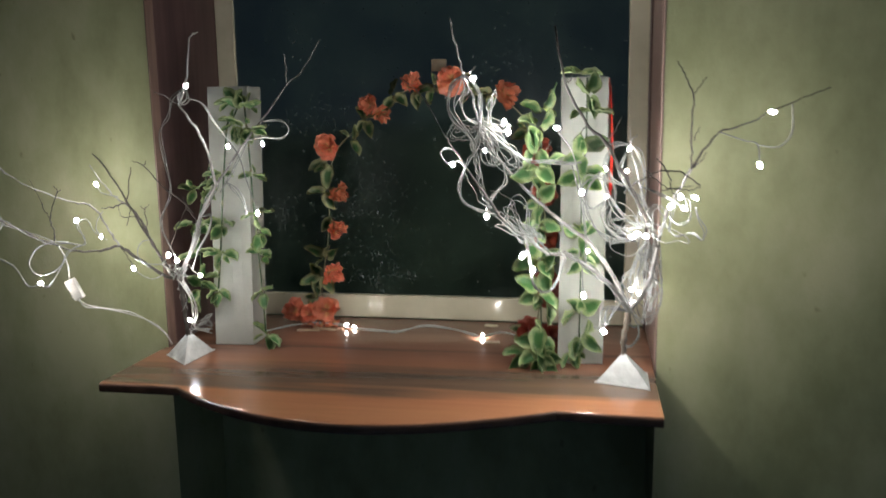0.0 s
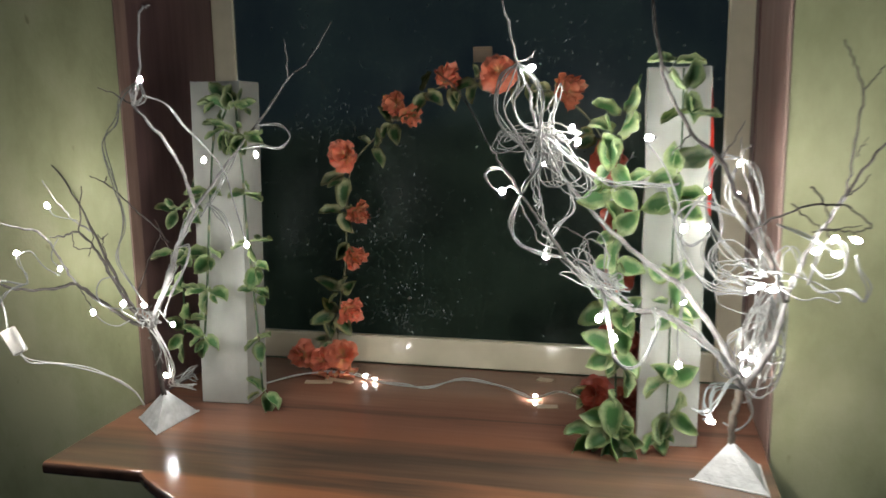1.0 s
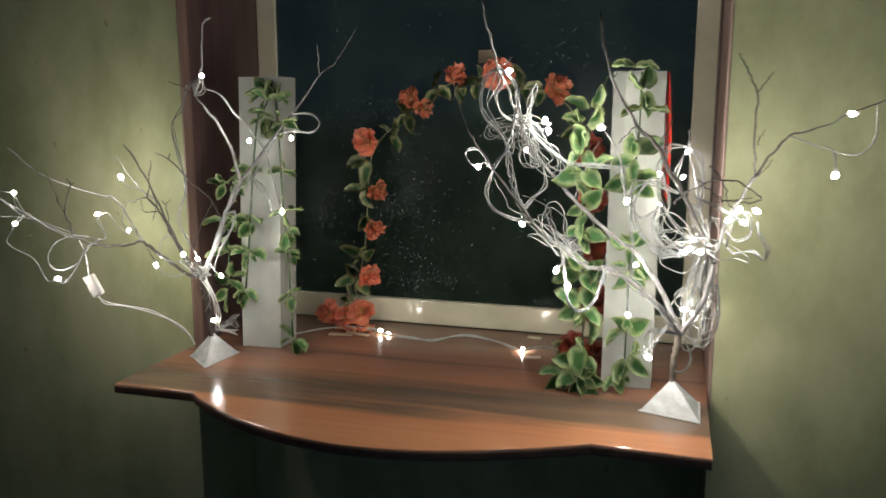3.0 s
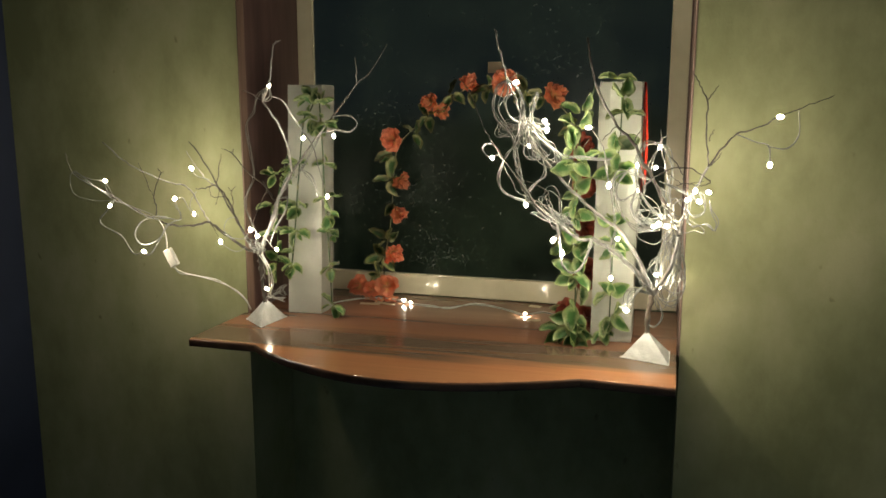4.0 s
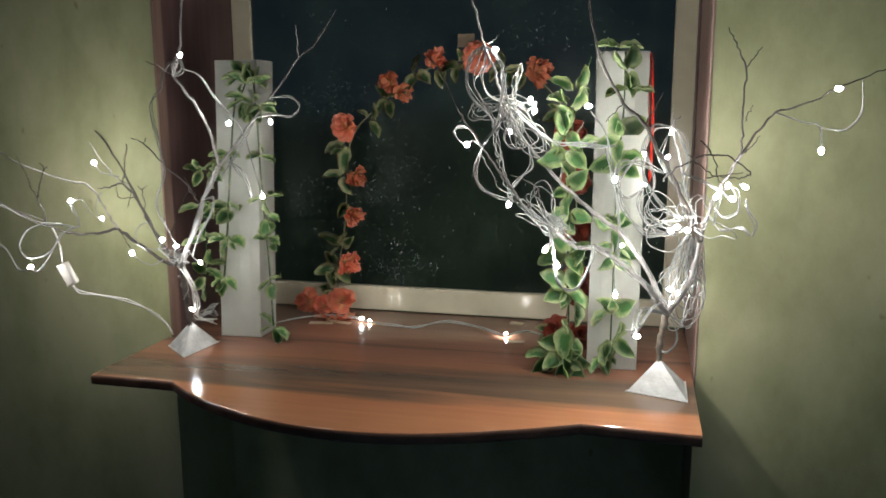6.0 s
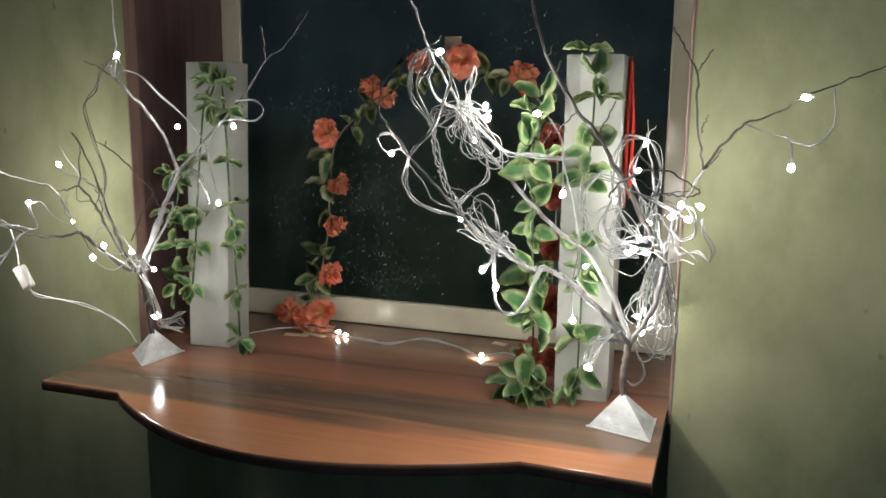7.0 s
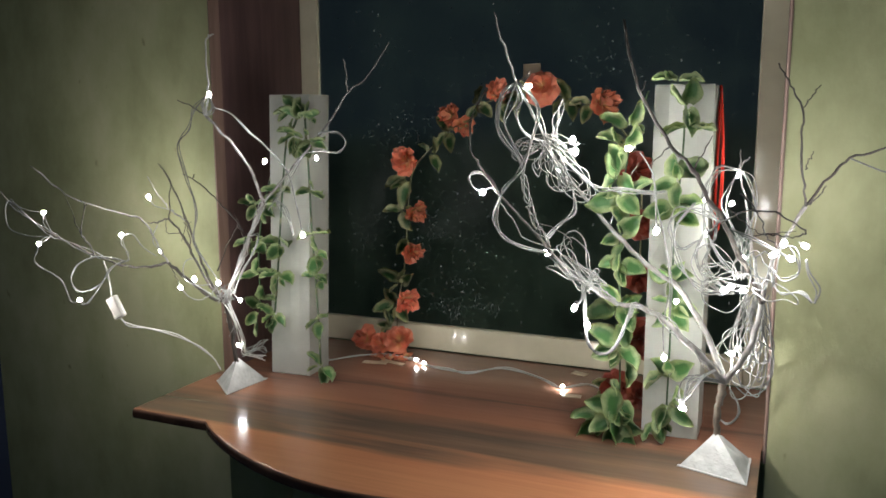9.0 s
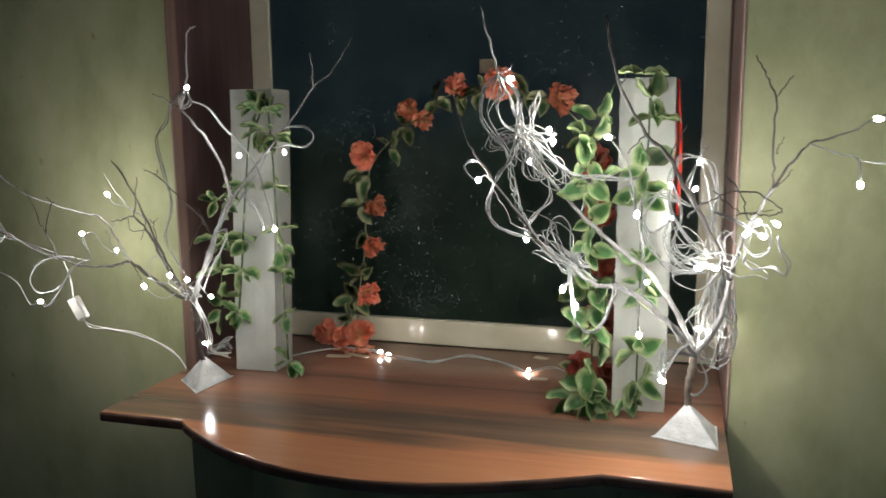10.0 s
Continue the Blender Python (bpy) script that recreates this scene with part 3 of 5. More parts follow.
for at, face, sc in (((-0.541, 1.585, 1.334), (0.05, -1, 0.25), 1.0), ((-0.531, 1.59, 1.243), (0.75, -0.3, -0.6), 0.85), ((-0.54, 1.588, 1.168), (1, -0.25, 0.1), 0.85), ((-0.552, 1.59, 1.075), (0.8, -0.5, -0.3), 0.95),
                     ((-0.628, 1.575, 0.992), (-0.3, -1, 0.4), 0.85), ((-0.558, 1.58, 0.998), (0.3, -0.9, 0.6), 1.05), ((-0.590, 1.57, 0.988), (-0.1, -1, 0.5), 0.8),
                     ((-0.438, 1.59, 1.397), (0.7, -0.4, -0.7), 0.8), ((-0.455, 1.59, 1.412), (-0.6, -0.8, 0.2), 0.75), ((-0.375, 1.592, 1.448), (0.5, -0.5, 0.8), 0.9), ((-0.290, 1.588, 1.462), (0.15, -1, 0.15), 1.0),
                     ((-0.190, 1.58, 1.430), (0.9, -0.45, 0.2), 1.05)):
    blossom(FLOWERS, at, face, sc)
for at, face, sc in (((-0.125, 1.55, 1.325), (0.5, -0.8, 0.1), 0.95), ((-0.105, 1.49, 1.25), (0.2, -1, 0), 0.9), ((-0.10, 1.48, 1.17), (0.4, -1, 0), 0.9), ((-0.098, 1.475, 1.075), (0.2, -1, 0.1), 1.1), ((-0.13, 1.47, 0.995), (-0.3, -1, 0.4), 0.9), ((-0.09, 1.46, 0.99), (0.2, -1, 0.5), 0.8)):
    blossom(RED_FLOWERS, at, face, sc)
for at, ang in (((-0.325, 1.592, 1.445), (195, 330, 250)), ((-0.245, 1.592, 1.438), (120, 215, 290)), ((-0.21, 1.59, 1.43), (250, 170)), ((-0.465, 1.592, 1.385), (235, 120, 20, 290)), ((-0.500, 1.592, 1.345), (310, 60)),
                ((-0.548, 1.592, 1.298), (190, 275)), ((-0.556, 1.592, 1.24), (175, 300)), ((-0.55, 1.592, 1.19), (250,)), ((-0.562, 1.592, 1.105), (70, 150, 30)), ((-0.572, 1.590, 1.065), (200, 320, 260, 120)),
                ((-0.58, 1.588, 1.02), (235, 290, 100)), ((-0.41, 1.594, 1.432), (250, 80, 330)), ((-0.36, 1.594, 1.44), (270,)), ((-0.14, 1.57, 1.36), (200, 300)), ((-0.13, 1.47, 0.995), (170, 210))):
    whorl(arch, ARCH_LEAVES, rng, at, ang, rng.uniform(0.84, 1.08), reach=0.0005)

# petals dropped on the sill
for x, y, rot in ((-0.555, 1.535, 30), (-0.525, 1.545, 110), (-0.575, 1.548, 200), (-0.60, 1.54, 280), (-0.54, 1.555, 340)):
    ob = tagged(new("petal", leaf_mesh("petal", PETAL, 0.026, 0.02, 0.2, 0.02, int(rot))), "loose coral silk petal lying on the sill", "petal", "loose petals")
    ob.matrix_basis = pose(x, y, SILL + 0.001, 4, 0, rot)

# tape squares
bm = boxes((-0.339, GY + 0.0002, 1.478, -0.308, GY + 0.0017, 1.502))
tp = tagged(new("tape_piece", mesh_of("tape_piece", bm, TAPE)), "small square of beige tape stuck on the window glass", "tape")
tp.rotation_euler = (0, 0, 0)
for cx, cy, w, h, rot in ((-0.575, 1.512, 0.045, 0.014, 10), (-0.216, 1.592, 0.026, 0.016, -12), (-0.200, 1.474, 0.030, 0.014, 8), (-0.545, 1.525, 0.05, 0.012, -15)):
    bm = boxes((-w / 2, -h / 2, 0, w / 2, h / 2, 0.0012))
    ob = tagged(new("tape_piece", mesh_of("tape_piece", bm, TAPE)), "small strip of beige tape holding wire on the sill", "tape", "tape strips")
    ob.matrix_basis = pose(cx, cy, SILL + 0.0003, 0, 0, rot)


# ---------------------------------------------------------------- twig trees
def pyramid(tree, corners, apex, seed):
    rng = random.Random(seed)
    bm = bmesh.new()
    base = [Vector((x, y, SILL + 0.0021)) for x, y in corners]
    ap = Vector(apex)
    n = 6
    for k in range(3):
        a, b = base[k], base[(k + 1) % 3]
        rows = []
        nrm = (b - a).cross(ap - a).normalized()
        for i in range(n + 1):
            f = i / n
            l, r = a.lerp(ap, f), b.lerp(ap, f)
            c = n - i
            rows.append([bm.verts.new(l.lerp(r, j / c if c else 0) + nrm * (noise.noise(l.lerp(r, j / c if c else 0) * 60) * 0.003 if 0 < j < c else 0)) for j in range(c + 1)])
        for i in range(n):
            for j in range(n - i):
                bm.faces.new((rows[i][j], rows[i][j + 1], rows[i + 1][j]))
                if j < n - i - 1:
                    bm.faces.new((rows[i][j + 1], rows[i + 1][j + 1], rows[i + 1][j]))
    bmesh.ops.remove_doubles(bm, verts=bm.verts, dist=0.0003)
    part("base_paper", bm, FOIL, tree, "creased silver-white paper pyramid")
    bm = bmesh.new()
    c = sum(base, Vector()) / 3
    low = [bm.verts.new((*(c + (p - c) * rng.uniform(1.04, 1.13)).xy, SILL + 0.0004)) for p in base]
    up = bmesh.ops.extrude_face_region(bm, geom=[bm.faces.new(low)])
    bmesh.ops.translate(bm, verts=[v for v in up["geom"] if isinstance(v, bmesh.types.BMVert)], vec=(0, 0, 0.0016))
    part("base_flap", bm, FOIL, tree)


def limb(tree, pts, r0, r1, material=None, rng=None, name="branch"):
    return part(name, tubes([pts], r0 * 0.64, r1 * 0.66, sides=7, per=5, rough=0.0013, rng=rng), material or BARK, tree, smooth=True)


rng = random.Random(61)
west = thing("twig_tree", "bare white-sprayed twig tree in a silver paper pyramid", "decorative tree", "twig trees", at=(-0.724, 1.31, SILL))
pyramid(west, [(-0.711, 1.266), (-0.702, 1.354), (-0.770, 1.315)], (-0.724, 1.312, 1.018), 3)
limb(west, [(-0.725, 1.312, 1.0), (-0.723, 1.300, 1.06), (-0.715, 1.278, 1.119)], 0.0056, 0.0064, GREY_BARK, rng, "trunk")
# limb that climbs to the east and its two forks
limb(west, [(-0.715, 1.278, 1.119), (-0.681, 1.277, 1.188), (-0.682, 1.302, 1.225), (-0.644, 1.291, 1.281)], 0.0068, 0.0048, BARK, rng)
limb(west, [(-0.644, 1.291, 1.281), (-0.627, 1.360, 1.339), (-0.597, 1.398, 1.395), (-0.548, 1.389, 1.449), (-0.529, 1.420, 1.475), (-0.508, 1.454, 1.529)], 0.0036, 0.0013, BARK, rng)
limb(west, [(-0.548, 1.389, 1.449), (-0.545, 1.380, 1.472), (-0.544, 1.371, 1.498)], 0.0018, 0.0011, BARK, rng)
limb(west, [(-0.644, 1.291, 1.281), (-0.633, 1.255, 1.320), (-0.623, 1.222, 1.349), (-0.614, 1.175, 1.379), (-0.613, 1.129, 1.412)], 0.0042, 0.0026, BARK, rng)
limb(west, [(-0.613, 1.129, 1.412), (-0.600, 1.118, 1.426), (-0.590, 1.111, 1.438), (-0.573, 1.090, 1.471), (-0.560, 1.075, 1.500), (-0.547, 1.073, 1.506)], 0.0026, 0.0013, LIT_BARK, rng)
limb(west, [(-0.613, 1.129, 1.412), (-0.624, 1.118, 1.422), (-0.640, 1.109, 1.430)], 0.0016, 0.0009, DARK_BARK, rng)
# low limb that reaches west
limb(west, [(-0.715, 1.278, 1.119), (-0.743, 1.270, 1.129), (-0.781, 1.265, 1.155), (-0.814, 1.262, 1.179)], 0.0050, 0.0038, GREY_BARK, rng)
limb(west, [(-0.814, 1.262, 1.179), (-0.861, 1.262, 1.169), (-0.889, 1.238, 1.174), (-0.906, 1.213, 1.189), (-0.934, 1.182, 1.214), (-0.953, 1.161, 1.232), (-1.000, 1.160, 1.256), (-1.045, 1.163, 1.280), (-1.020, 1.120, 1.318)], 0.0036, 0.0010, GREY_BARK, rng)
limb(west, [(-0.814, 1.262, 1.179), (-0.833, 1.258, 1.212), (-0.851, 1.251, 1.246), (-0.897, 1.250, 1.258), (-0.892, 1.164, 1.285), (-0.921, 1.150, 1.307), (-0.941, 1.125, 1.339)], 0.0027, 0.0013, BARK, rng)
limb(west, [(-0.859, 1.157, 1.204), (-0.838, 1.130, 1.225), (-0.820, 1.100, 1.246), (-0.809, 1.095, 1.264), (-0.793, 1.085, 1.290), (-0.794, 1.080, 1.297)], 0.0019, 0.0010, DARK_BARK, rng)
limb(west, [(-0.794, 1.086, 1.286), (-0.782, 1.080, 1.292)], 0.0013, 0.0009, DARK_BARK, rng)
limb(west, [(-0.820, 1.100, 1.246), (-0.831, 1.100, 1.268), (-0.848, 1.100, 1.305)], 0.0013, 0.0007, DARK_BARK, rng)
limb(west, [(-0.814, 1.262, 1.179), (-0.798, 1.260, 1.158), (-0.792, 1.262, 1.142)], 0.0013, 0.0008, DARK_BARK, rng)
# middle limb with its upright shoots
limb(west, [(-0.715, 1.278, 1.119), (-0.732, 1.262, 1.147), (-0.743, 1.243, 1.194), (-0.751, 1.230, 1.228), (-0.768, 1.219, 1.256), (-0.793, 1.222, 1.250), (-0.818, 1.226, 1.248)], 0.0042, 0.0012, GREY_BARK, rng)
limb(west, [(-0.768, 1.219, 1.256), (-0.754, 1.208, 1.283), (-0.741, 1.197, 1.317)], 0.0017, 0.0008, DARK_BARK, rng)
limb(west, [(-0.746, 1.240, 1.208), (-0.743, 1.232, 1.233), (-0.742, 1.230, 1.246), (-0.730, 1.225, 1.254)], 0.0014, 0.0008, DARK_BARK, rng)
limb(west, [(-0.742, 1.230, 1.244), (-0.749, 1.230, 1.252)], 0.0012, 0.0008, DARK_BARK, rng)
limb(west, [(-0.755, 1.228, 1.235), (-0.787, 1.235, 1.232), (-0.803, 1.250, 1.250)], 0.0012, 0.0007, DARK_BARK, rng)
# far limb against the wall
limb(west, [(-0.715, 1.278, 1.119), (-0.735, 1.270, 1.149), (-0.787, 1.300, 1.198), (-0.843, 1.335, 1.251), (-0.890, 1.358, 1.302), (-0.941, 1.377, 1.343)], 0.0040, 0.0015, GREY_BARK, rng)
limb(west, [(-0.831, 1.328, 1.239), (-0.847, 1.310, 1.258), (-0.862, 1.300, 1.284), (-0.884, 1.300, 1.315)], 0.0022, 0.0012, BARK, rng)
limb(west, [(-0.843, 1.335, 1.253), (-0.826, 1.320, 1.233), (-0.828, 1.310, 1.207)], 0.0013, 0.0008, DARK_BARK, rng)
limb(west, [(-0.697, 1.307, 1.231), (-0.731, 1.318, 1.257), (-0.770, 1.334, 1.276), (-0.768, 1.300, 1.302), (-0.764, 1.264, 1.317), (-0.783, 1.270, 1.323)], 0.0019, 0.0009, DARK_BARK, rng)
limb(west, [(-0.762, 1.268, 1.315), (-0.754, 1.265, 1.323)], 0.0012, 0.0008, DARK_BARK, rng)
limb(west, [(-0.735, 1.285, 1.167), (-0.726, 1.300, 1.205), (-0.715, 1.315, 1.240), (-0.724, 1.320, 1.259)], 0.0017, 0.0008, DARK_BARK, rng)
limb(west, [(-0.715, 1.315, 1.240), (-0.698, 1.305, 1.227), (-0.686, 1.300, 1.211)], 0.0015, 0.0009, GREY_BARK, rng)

rng = random.Random(67)
east = thing("twig_tree", "bare twig tree in a silver paper pyramid, tangled with wires", "decorative tree", "twig trees", at=(0.03, 1.28, SILL))
pyramid(east, [(-0.008, 1.272), (0.071, 1.247), (0.071, 1.326)], (0.033, 1.28, 1.02), 7)
limb(east, [(0.034, 1.283, 1.0), (0.033, 1.277, 1.04), (0.036, 1.27, 1.07), (0.040, 1.264, 1.089)], 0.0066, 0.0072, TRUNK_BARK, rng, "trunk")
# the two limbs that climb to the west
limb(east, [(0.040, 1.264, 1.089), (0.016, 1.292, 1.135), (-0.025, 1.324, 1.188), (-0.065, 1.312, 1.218), (-0.118, 1.332, 1.263), (-0.155, 1.335, 1.303), (-0.189, 1.307, 1.354), (-0.195, 1.260, 1.396), (-0.193, 1.208, 1.418), (-0.202, 1.188, 1.447), (-0.208, 1.160, 1.485), (-0.212, 1.137, 1.520)], 0.0062, 0.0013, BARK, rng)
limb(east, [(-0.118, 1.332, 1.263), (-0.102, 1.340, 1.314), (-0.085, 1.349, 1.348)], 0.0016, 0.0008, LIT_BARK, rng)
limb(east, [(-0.202, 1.188, 1.447), (-0.191, 1.185, 1.451), (-0.183, 1.180, 1.458)], 0.0014, 0.0008, DARK_BARK, rng)
limb(east, [(0.040, 1.264, 1.089), (0.003, 1.212, 1.145), (-0.036, 1.232, 1.171), (-0.061, 1.204, 1.188), (-0.083, 1.220, 1.185), (-0.112, 1.175, 1.215), (-0.151, 1.172, 1.248)], 0.0056, 0.0034, BARK, rng)
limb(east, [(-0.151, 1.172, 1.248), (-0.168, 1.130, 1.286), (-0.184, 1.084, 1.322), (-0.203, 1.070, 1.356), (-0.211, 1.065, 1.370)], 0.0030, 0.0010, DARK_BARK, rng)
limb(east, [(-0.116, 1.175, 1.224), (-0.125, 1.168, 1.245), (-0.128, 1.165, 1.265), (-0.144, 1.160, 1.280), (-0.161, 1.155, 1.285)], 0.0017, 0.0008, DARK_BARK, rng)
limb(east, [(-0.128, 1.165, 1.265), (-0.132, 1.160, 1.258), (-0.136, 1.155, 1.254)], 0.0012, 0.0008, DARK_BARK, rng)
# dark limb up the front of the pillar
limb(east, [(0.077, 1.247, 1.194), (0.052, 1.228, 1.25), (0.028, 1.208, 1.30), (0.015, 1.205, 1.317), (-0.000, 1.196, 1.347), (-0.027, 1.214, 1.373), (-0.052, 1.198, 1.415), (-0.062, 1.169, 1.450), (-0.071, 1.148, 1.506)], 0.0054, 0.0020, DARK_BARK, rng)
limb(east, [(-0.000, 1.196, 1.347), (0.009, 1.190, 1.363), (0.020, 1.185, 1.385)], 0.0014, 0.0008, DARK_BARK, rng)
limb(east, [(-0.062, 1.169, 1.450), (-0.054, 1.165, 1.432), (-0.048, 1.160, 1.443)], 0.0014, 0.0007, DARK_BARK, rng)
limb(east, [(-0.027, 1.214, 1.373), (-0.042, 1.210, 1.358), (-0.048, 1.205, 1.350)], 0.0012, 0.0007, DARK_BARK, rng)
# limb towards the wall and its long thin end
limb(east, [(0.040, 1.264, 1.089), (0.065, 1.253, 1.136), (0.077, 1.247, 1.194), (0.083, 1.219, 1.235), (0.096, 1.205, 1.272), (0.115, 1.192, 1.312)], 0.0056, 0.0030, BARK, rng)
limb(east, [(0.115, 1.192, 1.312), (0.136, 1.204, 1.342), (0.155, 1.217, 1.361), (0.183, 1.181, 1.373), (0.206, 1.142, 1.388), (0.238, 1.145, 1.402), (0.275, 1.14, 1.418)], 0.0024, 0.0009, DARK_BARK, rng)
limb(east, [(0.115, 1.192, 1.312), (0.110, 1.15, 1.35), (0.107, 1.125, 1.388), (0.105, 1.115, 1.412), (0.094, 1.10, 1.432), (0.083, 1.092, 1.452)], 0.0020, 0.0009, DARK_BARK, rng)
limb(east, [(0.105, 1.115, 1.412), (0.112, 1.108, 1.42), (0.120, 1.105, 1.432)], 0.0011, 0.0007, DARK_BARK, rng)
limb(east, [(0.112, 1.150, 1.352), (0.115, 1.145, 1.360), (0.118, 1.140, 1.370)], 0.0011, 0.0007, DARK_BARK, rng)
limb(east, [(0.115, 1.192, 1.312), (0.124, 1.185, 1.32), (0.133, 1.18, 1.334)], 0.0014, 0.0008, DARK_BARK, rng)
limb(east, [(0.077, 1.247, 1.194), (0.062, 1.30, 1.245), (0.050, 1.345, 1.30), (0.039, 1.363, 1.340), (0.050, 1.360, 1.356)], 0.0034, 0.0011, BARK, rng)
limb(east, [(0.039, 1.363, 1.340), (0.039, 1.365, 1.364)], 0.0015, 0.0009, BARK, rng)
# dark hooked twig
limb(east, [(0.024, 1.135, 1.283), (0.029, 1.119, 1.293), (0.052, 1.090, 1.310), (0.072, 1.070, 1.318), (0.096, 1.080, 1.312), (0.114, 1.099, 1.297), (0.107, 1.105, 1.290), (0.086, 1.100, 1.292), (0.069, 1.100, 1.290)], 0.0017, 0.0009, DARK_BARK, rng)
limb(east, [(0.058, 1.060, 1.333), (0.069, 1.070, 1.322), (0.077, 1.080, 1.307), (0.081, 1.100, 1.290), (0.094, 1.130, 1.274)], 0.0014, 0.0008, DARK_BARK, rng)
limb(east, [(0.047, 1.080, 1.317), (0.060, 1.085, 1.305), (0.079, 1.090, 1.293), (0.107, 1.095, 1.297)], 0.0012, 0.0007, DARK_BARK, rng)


# ---------------------------------------------------------------- fairy lights
def capsule(r, length, sides=8):
    bm = bmesh.new()
    prof = [(0.0, 0.0), (0.75 * r, 0.0), (r, 0.18 * length), (r, 0.62 * length), (0.8 * r, 0.85 * length), (0.42 * r, 0.97 * length), (0.0, length)]
    rings = []
    for rad, z in prof:
        if rad == 0:
            rings.append([bm.verts.new((0, 0, z))])
        else:
            rings.append([bm.verts.new((rad * math.cos(2 * math.pi * k / sides), rad * math.sin(2 * math.pi * k / sides), z)) for k in range(sides)])
    for a, b in zip(rings, rings[1:]):
        for k in range(sides):
            q = (k + 1) % sides
            if len(a) == 1:
                bm.faces.new((a[0], b[q], b[k]))
            elif len(b) == 1:
                bm.faces.new((a[k], a[q], b[0]))
            else:
                bm.faces.new((a[k], a[q], b[q], b[k]))
    return bm


BULB_MESHES = [mesh_of("bulb", capsule(0.0027, 0.0072), m, True) for m in (LED, SOFT_LED, DIM_LED, FAINT_LED)]
SOCKET_MESH = mesh_of("socket", capsule(0.0015, 0.0055), WIRE, True)


def bulb(string, at, way, level=0):
    d = Vector(way).normalized()
    m = Matrix.Translation(Vector(at) - d * 0.0044) @ d.to_track_quat("Z", "Y").to_matrix().to_4x4()
    b = put_piece("bulb", BULB_MESHES[level], string, m)
    tagged(b, "lit cool-white bulb")
    s = new("socket", SOCKET_MESH)
    s.parent = b
    s.matrix_basis = pose(0, 0, -0.0050)
    return b


def strands(pts, n, spread, rng, ends=0.35):
    """n wires that run loosely side by side along pts."""
    out = []
    for _ in range(n):
        line = []
        for i, p in enumerate(pts):
            k = spread * (ends if i in (0, len(pts) - 1) else 1.0)
            line.append(Vector(p) + Vector((rng.uniform(-k, k), rng.uniform(-k, k), rng.uniform(-k, k))))
        out.append(line)
    return out


def twist(pts, n, radius, turns, rng, per=8):
    """n wires wound round the line through pts."""
    line = smooth_line(pts, per)
    out = []
    for k in range(n):
        ph = 2 * math.pi * k / n + rng.uniform(-0.4, 0.4)
        new_line = []
        for i, p in enumerate(line):
            d = (line[min(i + 1, len(line) - 1)] - line[max(i - 1, 0)]).normalized()
            u = d.orthogonal().normalized()
            w = d.cross(u)
            a = ph + 0.5 * math.pi * turns * i / (len(line) - 1)
            r = radius * rng.uniform(0.45, 0.75)
            new_line.append(p + (u * math.cos(a) + w * math.sin(a)) * r)
        out.append(new_line)
    return out


def petals(a, b, width, n, rng):
    """n uneven loops that leave a, turn round near b and come back."""
    a, b = Vector(a), Vector(b)
    d = b - a
    u = d.cross(Vector((0.2, -1, 0.1))).normalized()
    w = d.normalized().cross(u)
    out = []
    for _ in range(n):
        j = lambda s: Vector((rng.uniform(-s, s), rng.uniform(-s, s), rng.uniform(-s, s)))
        g = rng.uniform(-1.0, 1.0)
        side = (u * math.cos(g) + w * math.sin(g)) * width * rng.uniform(0.25, 0.7)
        bend = u * width * rng.uniform(-0.5, 0.5) + w * width * rng.uniform(-0.5, 0.5)
        far, lean = rng.uniform(0.72, 1.1), rng.uniform(0.2, 1.2)
        p, q = a + j(0.010), a + j(0.014)
        out.append([p, p + d * 0.32 * far + side * 0.6 + j(0.003), a + d * 0.7 * far + side + bend * 0.7 + j(0.004), a + d * 0.94 * far + side * 0.6 + bend + j(0.002),
                    a + d * far - side * 0.1 + bend, a + d * 0.88 * far - side * 0.7 * lean + bend + j(0.002), a + d * 0.6 * far - side * lean + bend * 0.6 + j(0.005), q + d * 0.25 * far - side * 0.4 + j(0.003), q])
    return out


def tangle(c, size, n, rng):
    """n loose loops round a point."""
    c = Vector(c)
    out = []
    for _ in range(n):
        ax = Vector((rng.uniform(-1, 1), rng.uniform(-1, 1), rng.uniform(-1, 1))).normalized()
        u = ax.orthogonal().normalized()
        w = ax.cross(u)
        o = c + Vector((rng.uniform(-1, 1) * size[0], rng.uniform(-1, 1) * size[1], rng.uniform(-1, 1) * size[2])) * 0.6
        r1, r2 = rng.uniform(0.5, 1.0) * max(size), rng.uniform(0.2, 0.7) * max(size)
        m = rng.randint(6, 9)
        stop = rng.uniform(0.7, 1.15)
        out.append([o + u * r1 * math.cos(2 * math.pi * stop * k / m) + w * r2 * math.sin(2 * math.pi * stop * k / m) + Vector((rng.uniform(-1, 1), rng.uniform(-1, 1), rng.uniform(-1, 1))) * 0.006 for k in range(m + 1)])
    return out


RW = 0.00082


def wires(string, lines, r=RW, material=None, label=""):
    for pts in lines:
        part("wire", tubes([pts], r, sides=5, per=3 if len(pts) > 14 else 5), material or WIRE, string, label, smooth=True)


